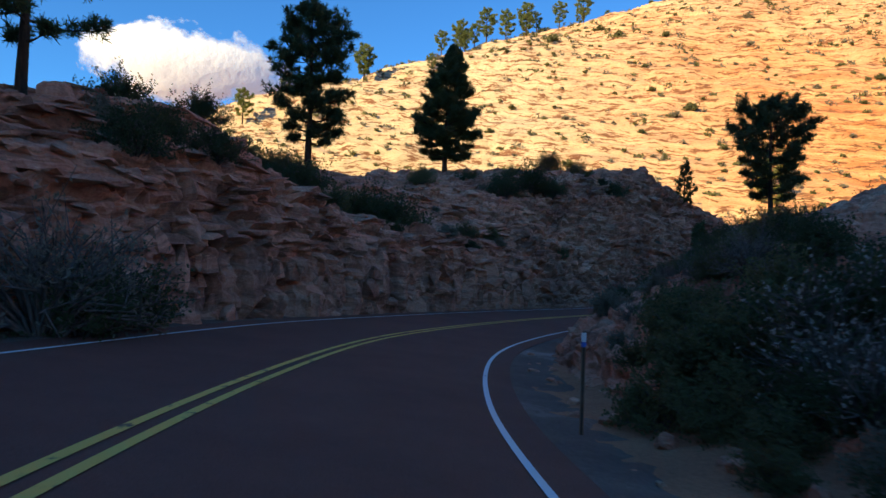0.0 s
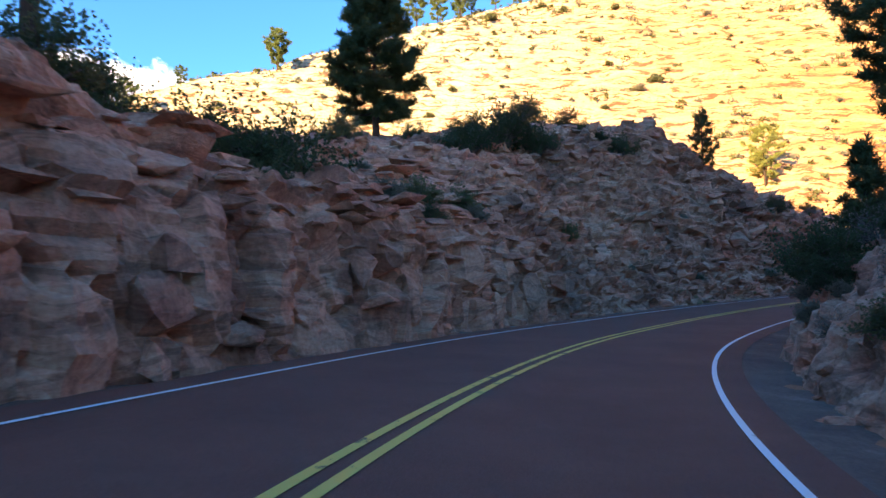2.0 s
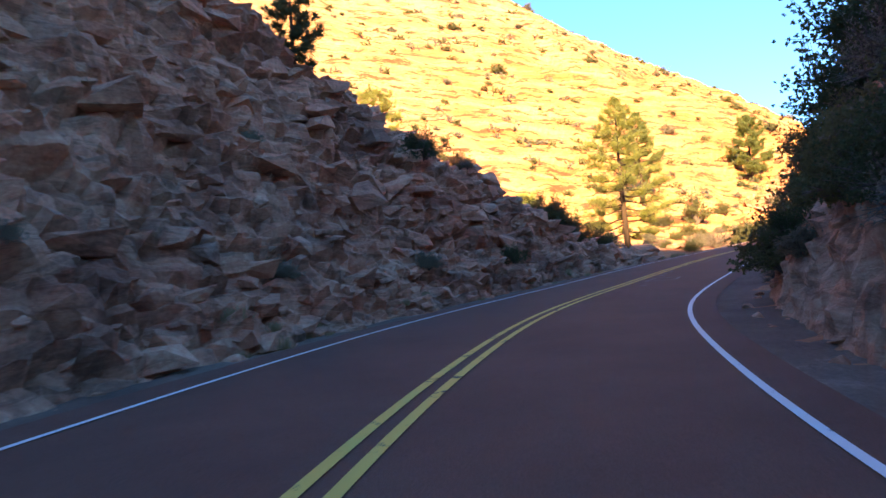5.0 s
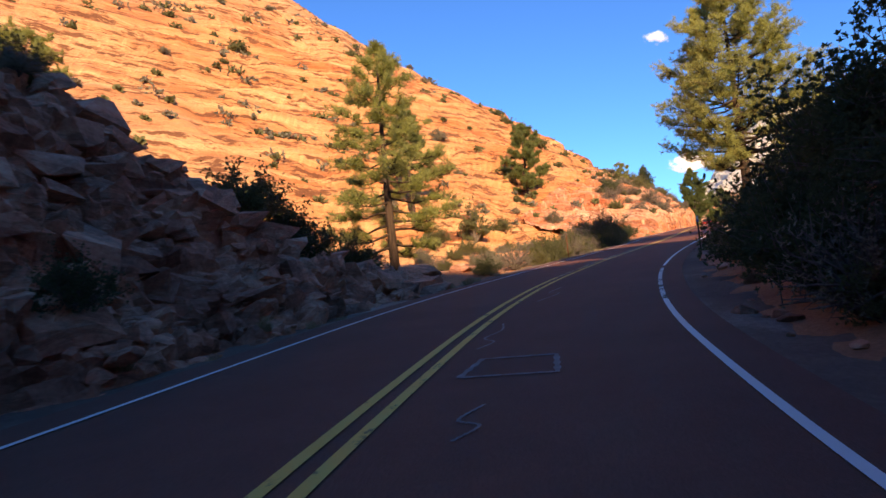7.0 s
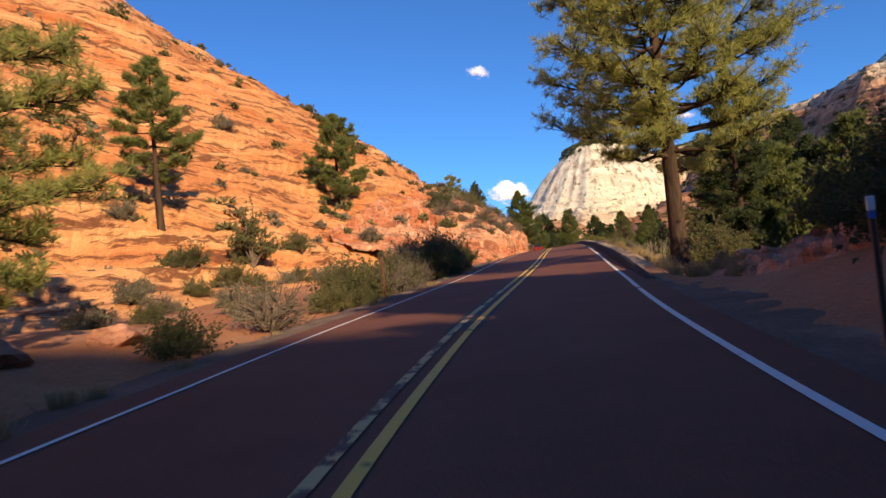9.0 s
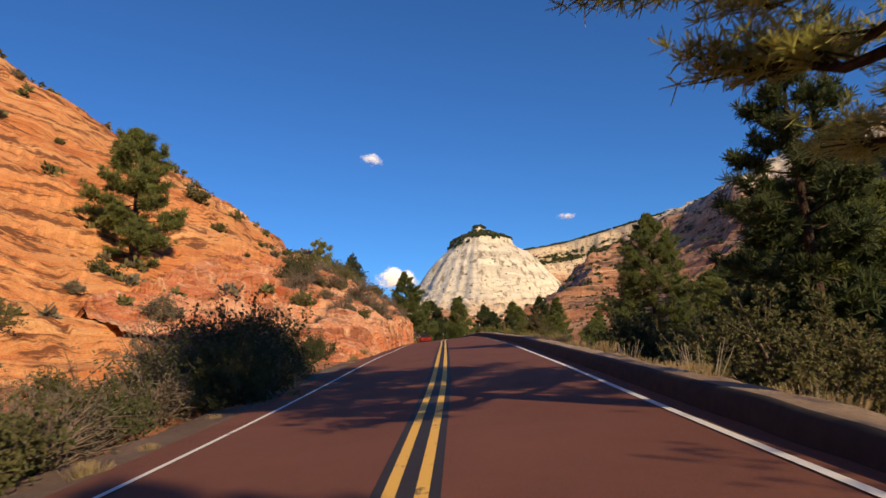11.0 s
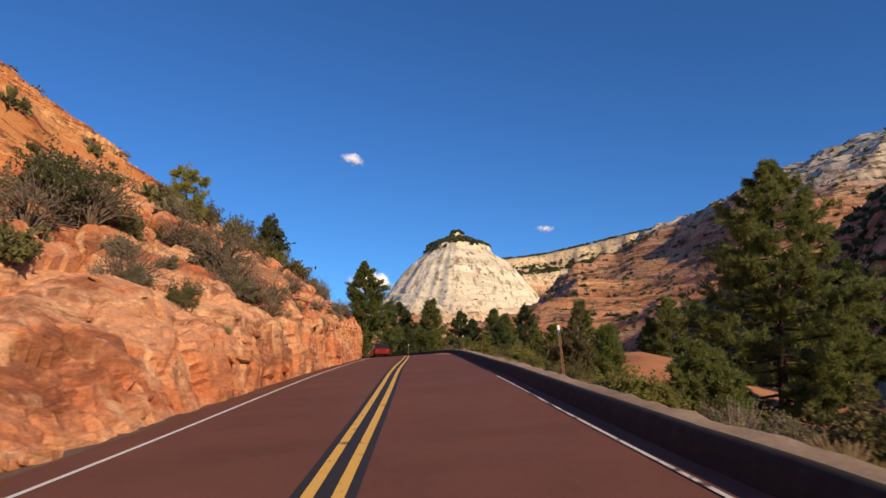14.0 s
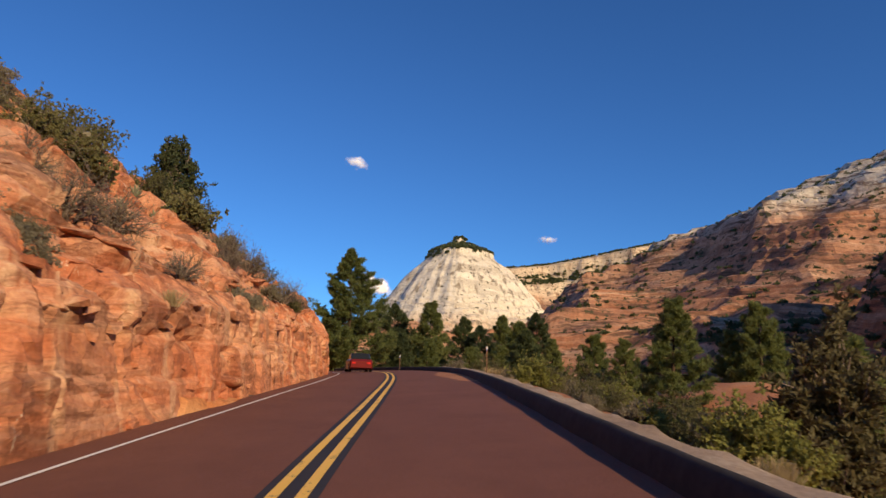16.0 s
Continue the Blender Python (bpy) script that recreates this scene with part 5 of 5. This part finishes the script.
# ledges that stand out of the sunlit cut
cut_meshes = [make_boulder(90 + i, CUT_ROCK) for i in range(6)]
cut_pts = [v.co.copy() for v in wall_north.data.vertices]
cut_s, cut_u = along([v.x for v in cut_pts], [v.y for v in cut_pts])
cut_d = -cut_u - lane(cut_s)
pick = [i for i in range(len(cut_pts)) if 152 < cut_s[i] < 215 and 1.0 < cut_d[i] < 7]
for i in range(64):
    j = rng.choice(pick)
    c = cut_pts[j]
    size = 0.3 + 0.7 * rng.random() ** 2
    ob = new("ledge", rng.choice(cut_meshes))
    ob.parent = wall_north
    turn = math.degrees(math.atan2(np.interp(cut_s[j], arc, road_dir[:, 1]), np.interp(cut_s[j], arc, road_dir[:, 0])))
    ob.matrix_basis = pose(c.x, c.y, c.z - 0.08 * size, rng.uniform(-8, 8), rng.uniform(-8, 8), turn + rng.uniform(-15, 15)) @ Matrix.Diagonal((size * rng.uniform(1.4, 2.6), size * rng.uniform(0.6, 0.9), size * rng.uniform(0.25, 0.6), 1))

# loose blocks and broken ledges, too many to count
def hull_block(seed):
    """An angular broken stone, about 1 m each way."""
    r = np.random.default_rng(seed)
    bm = bmesh.new()
    for c in itertools.product((-0.5, 0.5), repeat=3):
        bm.verts.new(Vector(c) * 0.85 + Vector(r.normal(size=3)) * 0.16)
    for k in range(5):
        bm.verts.new(Vector(r.uniform(-0.55, 0.55, 3)))
    bmesh.ops.convex_hull(bm, input=bm.verts[:])
    loose = [v for v in bm.verts if not v.link_faces]
    bmesh.ops.delete(bm, geom=loose, context="VERTS")
    bm.verts.index_update()
    out = np.array([v.co[:] for v in bm.verts]), [[v.index for v in f.verts] for f in bm.faces]
    bm.free()
    return out


HULLS = [hull_block(200 + i) for i in range(14)]


def rubble(name, parent, spots, mat, label):
    """One joined mesh of broken stones: spots are (place, (length, depth, height), (tilt, roll, turn))."""
    v, f, k = [], [], 0
    for c, size, turns in spots:
        hv, hf = rng.choice(HULLS)
        m = np.array(pose(0, 0, 0, *turns).to_3x3())
        v.append((hv * size) @ m.T + np.array(c))
        f += [[i + k for i in face] for face in hf]
        k += len(hv)
    ob = new(name, mesh_of(name, np.concatenate(v), f, mat))
    ob.parent = parent
    return tagged(ob, label, kind="stuff")


def heading_at(s):
    return math.degrees(math.atan2(np.interp(s, arc, road_dir[:, 1]), np.interp(s, arc, road_dir[:, 0])))


wall_h = np.array([v.z for v in wall_pts]) - np.interp(wall_s, arc, road_z)
near_wall = [i for i in range(len(wall_pts)) if 0 < wall_s[i] < 96 and 0.9 < wall_d[i] < 13]
spots = []
for i in range(3600):
    j = rng.choice(near_wall)
    s, h, c = wall_s[j], wall_h[j], wall_pts[j]
    turn = heading_at(s)
    if s > 47 + 4 * rng.random():                       # the broken slope
        k = 0.22 + 0.85 * rng.random() ** 2.4
        spots.append((c - Vector((0, 0, 0.12 * k)), (k * rng.uniform(1.0, 1.7), k * rng.uniform(0.7, 1.0), k * rng.uniform(0.35, 0.7)), (rng.gauss(0, 9), rng.gauss(0, 8), turn + rng.uniform(-40, 40))))
    elif h > 2.8:                                        # thin beds above
        k = 0.3 + 0.75 * rng.random() ** 2.2
        spots.append((c, (k * rng.uniform(1.3, 2.3), k * rng.uniform(0.7, 1.1), k * rng.uniform(0.16, 0.36)), (rng.gauss(0, 5), rng.gauss(0, 4), turn + rng.uniform(-25, 25))))
    elif rng.random() < 0.55:                            # jointed blocks of the cut
        k = 0.35 + 0.75 * rng.random() ** 1.6
        spots.append((c, (k * rng.uniform(0.7, 1.3), k * rng.uniform(0.5, 0.8), k * rng.uniform(0.7, 1.7)), (rng.gauss(0, 7), rng.gauss(0, 7), turn + rng.uniform(-20, 20))))
rubble("broken_rock", wall_west, spots, ROCK_RED, "angular broken blocks and thin ledges of the shaded cut")
cut_h = np.array([v.z for v in cut_pts]) - np.interp(cut_s, arc, road_z)
near_cut = [i for i in range(len(cut_pts)) if 148 < cut_s[i] < 200 and 0.7 < cut_d[i] < 3.2]
spots = []
for i in range(110):
    j = rng.choice(near_cut)
    k = 0.14 + 0.4 * rng.random() ** 2
    turn = heading_at(cut_s[j])
    flat = 0.35 if cut_h[j] > 1.6 else 0.8
    spots.append((cut_pts[j] - Vector((0, 0, 0.04)), (k * rng.uniform(1.0, 1.9), k * rng.uniform(0.5, 0.8), k * flat * rng.uniform(0.7, 1.2)), (rng.gauss(0, 9), rng.gauss(0, 8), turn + rng.uniform(-30, 30))))
rubble("broken_rock", wall_north, spots, CUT_ROCK, "small orange blocks along the sunlit cut")

# scrub too small and far to count
def scrub(name, spots, mat, label, blade):
    """One mesh of many small far bushes at (x, y, size)."""
    r = np.random.default_rng(9)
    cen, way, big = [], [], []
    for x, y, k in spots:
        z = top(x, y)
        for m in range(16):
            d = r.normal(size=3)
            d[2] = abs(d[2])
            d /= np.linalg.norm(d)
            cen.append(np.array([x, y, z]) + d * k * r.uniform(0.1, 0.75) * (1, 1, 0.7))
            way.append(d)
    v, f = blades(np.array(cen), np.array(way), r, 3, blade, blade * 0.6, 0.8)
    return tagged(new(name, mesh_of(name, v, f.tolist(), mat)), label, "scrub", kind="stuff")


spots = []
for i in range(5200):
    x = rng.uniform(-60, 150)
    n = 8 + 200 * rng.random()
    if smooth_noise(np.array([[x, n, 0.0]]), 22, 61)[0] > rng.uniform(-0.7, 0.5):
        spots.append((x, float(hill_foot(x)) + n, (0.35 + 1.1 * rng.random() ** 2) * (1 + n / 120)))
scrub("hillside_scrub", spots[::2], SAGE, "small pale dry bushes scattered over the slickrock hill", 0.4)
scrub("hillside_scrub", spots[1::2], OAK, "small far bushes scattered over the slickrock hill", 0.45)
far_spots = [(1020 + 40 * math.cos(a) * k, 140 + 40 * math.sin(a) * k, rng.uniform(1.6, 3.4)) for a, k in ((rng.uniform(0, 6.283), rng.random() ** 0.5) for i in range(300)) if k > 0.06] + [(1020 + r * math.cos(a), 140 + r * math.sin(a), rng.uniform(1.4, 2.4)) for a, r in ((rng.uniform(0, 6.283), rng.uniform(40, 46)) for i in range(120))]
cand = np.array([(rng.uniform(1180, 1400), rng.uniform(-470, 150)) for i in range(9000)])
cand_d = rim_way(cand[:, 0], cand[:, 1])
for (x, y), d in zip(cand, cand_d):
    if -52 < d < -30 or (-8 < d < 22 and rng.random() < 0.6):
        far_spots.append((float(x), float(y), rng.uniform(2.2, 4.2)))
mid_spots = [(rng.uniform(490, 700), rng.uniform(-20, 240), rng.uniform(1.2, 2.6)) for i in range(700)]
mid_spots += [(rng.uniform(330, 700), rng.uniform(-350, 220), rng.uniform(0.9, 2.2)) for i in range(1700)]
# brush on the south hill, made dense to darken its shaded side
near_spots = [(rng.uniform(130, 320), rng.uniform(-70, 30), rng.uniform(1.0, 2.4)) for i in range(2400)]
scrub("hill_scrub", near_spots, JUNIPER, "dark brush, thickened to deepen the shade of the hill across the wash", 0.9)
scrub("mountain_scrub", mid_spots, JUNIPER, "dark brush scattered over the banded mountain slopes", 1.0)
scrub("mountain_scrub", far_spots, JUNIPER, "dark far woods on the mesas and mountain slopes", 2.6)


# ---- roadside posts ----
POST = plain("brown_steel_post", (0.10, 0.06, 0.045), 0.6, 0.2, 6.0, 0.3)
FLANGE = plain("tan_rusted_steel", (0.34, 0.19, 0.11), 0.7, 0.2, 8.0, 0.2)
REFLECT = plain("white_reflective_sheet", (0.82, 0.82, 0.80), 0.35, 0.04)
BLUE = plain("blue_reflective_band", (0.03, 0.16, 0.55), 0.4, 0.05)


def box_mesh(name, sx, sy, sz, mat, z0=0.0):
    bm = bmesh.new()
    bmesh.ops.create_cube(bm, size=1.0, matrix=Matrix.Translation((0, 0, z0 + sz / 2)) @ Matrix.Diagonal((sx, sy, sz, 1)))
    bmesh.ops.bevel(bm, geom=bm.edges[:], offset=min(sx, sy, sz) * 0.2, segments=2, affect="EDGES")
    me = bpy.data.meshes.new(name)
    bm.to_mesh(me)
    bm.free()
    me.materials.append(mat)
    return me


def make_post(height):
    flanges = []
    for side in (-1, 1):
        me = box_mesh("flange", 0.012, 0.035, height + 0.2, FLANGE, -0.4)
        me.transform(Matrix.Translation((0.031 * side, 0, 0)))
        flanges.append(("flange", me, "pale rusted edge"))
    return flanges + [("post", box_mesh("post", 0.052, 0.02, height + 0.4, POST, -0.4), ""),
            ("reflector", box_mesh("reflector", 0.088, 0.045, 0.17, REFLECT, height - 0.19), "white reflective panel"),
            ("band", box_mesh("band", 0.085, 0.043, 0.09, BLUE, height - 0.285), "blue reflective band")]


post = assemble("marker_post", make_post(1.9), "brown roadside marker post with a white and blue reflector", "marker post", "marker posts")
for i, (x, y) in enumerate(((1.96, 9.2), (51.4, 62.6), (112.0, 70.2), (150, 75.2), (176, 83.5))):
    s, u = along([x], [y])
    heading = math.degrees(math.atan2(np.interp(s[0], arc, road_dir[:, 1]), np.interp(s[0], arc, road_dir[:, 0]))) + 90
    stand(post, x, y, 0.75 if i < 2 else 0.74, heading, 0.0, copy=i > 0, lean=(0, 5 if i == 2 else 0))


rust_post = assemble("rusty_post", [("post", box_mesh("post", 0.07, 0.05, 2.0, plain("rust_brown_steel", (0.16, 0.055, 0.03), 0.8, 0.3, 8.0), -0.4), "")], "thin rust-brown steel post standing in dry grass", "post")
stand(rust_post, 66.2, 73.4, 1.0, 20, 0.0, copy=False)


# ---- marks on the road ----
CHALK = plain("grey_white_chalk", (0.27, 0.235, 0.22), 0.9, 0.3, 4.0)


def mark(points, width=0.04, curved=False):
    """A painted survey mark: a band along points (s, u) of the road."""
    if curved:
        points = [tuple(q) for q in spline(points, 10)]
    pts = []
    for (s0, u0), (s1, u1) in zip(points[:-1], points[1:]):
        n = max(2, int(math.hypot(s1 - s0, u1 - u0) / 0.08))
        pts += [(s0 + (s1 - s0) * k / n, u0 + (u1 - u0) * k / n) for k in range(n)]
    pts.append(points[-1])
    v = np.array(pts)
    t = np.gradient(v, axis=0)
    t /= np.linalg.norm(t, axis=1)[:, None] + 1e-9
    side = np.stack([-t[:, 1], t[:, 0]], 1) * width / 2
    rag = 1 + 0.35 * np.sin(np.arange(len(v)) * 1.7)[:, None]
    a, b = v + side * rag, v - side * rag
    grid_mesh("chalk_mark", np.stack([place(a[:, 0], a[:, 1], 0.010), place(b[:, 0], b[:, 1], 0.010)], 0), CHALK, road)


mark([(77.7, 0.55), (77.7, 1.6), (78.8, 1.55), (78.8, 0.65), (77.7, 0.55)], 0.07)
mark([(75.3, 0.9), (75.7, 1.05), (75.9, 0.85), (76.4, 1.0)], 0.032, True)
mark([(79.6, 0.45), (80.2, 0.6), (80.6, 0.4), (81.4, 0.55), (82.2, 0.45)], 0.032, True)
mark([(85.5, 0.6), (87.0, 0.9), (87.4, 0.6), (88.6, 0.75)], 0.032, True)

# ---- clouds, far beyond everything ----
def cloud(heading, lift, distance, wide, tall, seed, soft):
    """A bank of cloud as a slightly domed sheet, thin and ragged towards its edge."""
    cm, nt, ln, b = material("white_cloud", 1.0)
    b.inputs["Base Color"].default_value = (0.97, 0.97, 0.97, 1)
    b.inputs["Specular IOR Level"].default_value = 0.0
    co = nt.new("ShaderNodeTexCoord").outputs["Generated"]
    mp = nt.new("ShaderNodeMapping")
    mp.inputs["Location"].default_value, mp.inputs["Scale"].default_value = (-1.0, 0, -0.8), (2.0, 0.0, 2.0)
    ln.new(co, mp.inputs["Vector"])
    ball = nt.new("ShaderNodeVectorMath")
    ball.operation = "LENGTH"
    ln.new(mp.outputs["Vector"], ball.inputs[0])
    n1 = nt.new("ShaderNodeTexNoise")
    n1.inputs["Scale"].default_value, n1.inputs["Detail"].default_value, n1.inputs["Roughness"].default_value = 2.6, 6, 0.55
    mp2 = nt.new("ShaderNodeMapping")
    mp2.inputs["Location"].default_value, mp2.inputs["Scale"].default_value = (seed * 3.7, 0, seed), (wide / tall, 1, 1)
    ln.new(co, mp2.inputs["Vector"])
    ln.new(mp2.outputs["Vector"], n1.inputs["Vector"])
    m1 = nt.new("ShaderNodeMath")
    m1.operation = "MULTIPLY_ADD"
    ln.new(n1.outputs["Fac"], m1.inputs[0])
    m1.inputs[1].default_value = 1.5
    m2 = nt.new("ShaderNodeMath")
    m2.operation = "MULTIPLY"
    ln.new(ball.outputs["Value"], m2.inputs[0])
    m2.inputs[1].default_value = -1.0
    ln.new(m2.outputs[0], m1.inputs[2])
    alpha = ramp(nt, ln, m1.outputs[0], [(0.06, (0, 0, 0)), (0.06 + soft, (1, 1, 1))])
    ln.new(alpha, b.inputs["Alpha"])
    bump(nt, ln, b, n1.outputs["Fac"], 0.3, tall * 0.1)
    a, e = radians(heading), radians(lift)
    spot = Vector((-math.sin(a) * math.cos(e), math.cos(a) * math.cos(e), math.sin(e))) * distance
    gx2, gz2 = np.meshgrid(np.linspace(-1, 1, 25), np.linspace(-1, 1, 17))
    pts = np.stack([gx2 * wide / 2, 0.25 * wide * (gx2 ** 2 + gz2 ** 2) / 2, gz2 * tall / 2], -1)
    ob = grid_mesh("cloud", pts, cm, smooth=True)
    ob.matrix_basis = Matrix.Translation(spot) @ Matrix.Rotation(a, 4, "Z")
    return tagged(ob, "white cumulus cloud in a deep blue sky", "cloud", "clouds", "structure")


cloud(21.5, 16.2, 3200, 1300, 600, 1, 0.2)
cloud(-75.8, 17.2, 3200, 150, 90, 2, 0.8)
cloud(-77.4, 7.4, 3200, 260, 150, 3, 0.3)
cloud(-92.0, 11.4, 3200, 120, 45, 4, 1.2)


# ---- the far red car ----
RED = plain("red_car_paint", (0.15, 0.013, 0.013), 0.3, 0.032)
GLASS = plain("dark_car_glass", (0.02, 0.022, 0.025), 0.1, 0.032)
TYRE = plain("black_tyre_rubber", (0.02, 0.02, 0.02), 0.9)
LAMP = plain("red_tail_lamp", (0.55, 0.02, 0.02), 0.3, 0.032)
STEEL = plain("grey_wheel_rim", (0.45, 0.45, 0.46), 0.35, 0.05, 3.0, 0.8)


def loft_body(name, rings, mat):
    """A body from rings (y, half width, bottom, top)."""
    v, f = [], []
    for y, w, z0, z1 in rings:
        r = min(0.12, (z1 - z0) * 0.3)
        v += [(-w, y, z0), (w, y, z0), (w, y, z1 - r), (w - r, y, z1), (-w + r, y, z1), (-w, y, z1 - r)]
    n = len(rings)
    for i in range(n - 1):
        for k in range(6):
            f.append((i * 6 + k, i * 6 + (k + 1) % 6, (i + 1) * 6 + (k + 1) % 6, (i + 1) * 6 + k))
    f += [tuple(range(5, -1, -1)), tuple(range((n - 1) * 6, n * 6))]
    return mesh_of(name, v, f, mat)


car = new("car")
tagged(car, "small red car far ahead on the road", "car")
for nm, me in (("body", loft_body("body", [(-2.1, 0.78, 0.35, 0.85), (-1.9, 0.88, 0.25, 0.98), (-0.6, 0.9, 0.22, 1.0), (0.9, 0.9, 0.22, 0.98), (1.8, 0.86, 0.25, 0.84), (2.15, 0.74, 0.35, 0.7)], RED)),
               ("cabin", loft_body("cabin", [(-1.7, 0.74, 0.95, 1.05), (-1.2, 0.72, 0.95, 1.45), (0.2, 0.70, 0.95, 1.48), (1.0, 0.74, 0.95, 1.0)], GLASS)),
               ("tail_lamp", box_mesh("tail_lamp", 0.3, 0.06, 0.16, LAMP)), ("tail_lamp", box_mesh("tail_lamp", 0.3, 0.06, 0.16, LAMP))):
    o = new(nm, me)
    o.parent = car
    if nm == "tail_lamp":
        o.location = (-0.58 if o.name == "tail_lamp" else 0.58, -2.08, 0.62)
for wx in (-0.8, 0.8):
    for wy in (-1.3, 1.35):
        bm = bmesh.new()
        bmesh.ops.create_cone(bm, cap_ends=True, segments=20, radius1=0.32, radius2=0.32, depth=0.22, matrix=Matrix.Rotation(math.pi / 2, 4, "Y"))
        me = bpy.data.meshes.new("wheel")
        bm.to_mesh(me)
        bm.free()
        me.materials.append(TYRE)
        w = new("wheel", me)
        w.parent, w.location = car, (wx, wy, 0.32)
        bm = bmesh.new()
        bmesh.ops.create_cone(bm, cap_ends=True, segments=16, radius1=0.2, radius2=0.18, depth=0.236, matrix=Matrix.Rotation(math.pi / 2, 4, "Y"))
        me = bpy.data.meshes.new("rim")
        bm.to_mesh(me)
        bm.free()
        me.materials.append(STEEL)
        rim = new("rim", me)
        rim.parent = w
s_car = 217.0
spot = place(s_car, -1.4)
car.matrix_basis = pose(float(spot[0]), float(spot[1]), float(spot[2]), 0, 0, math.degrees(math.atan2(np.interp(s_car, arc, road_dir[:, 1]), np.interp(s_car, arc, road_dir[:, 0]))) - 90)
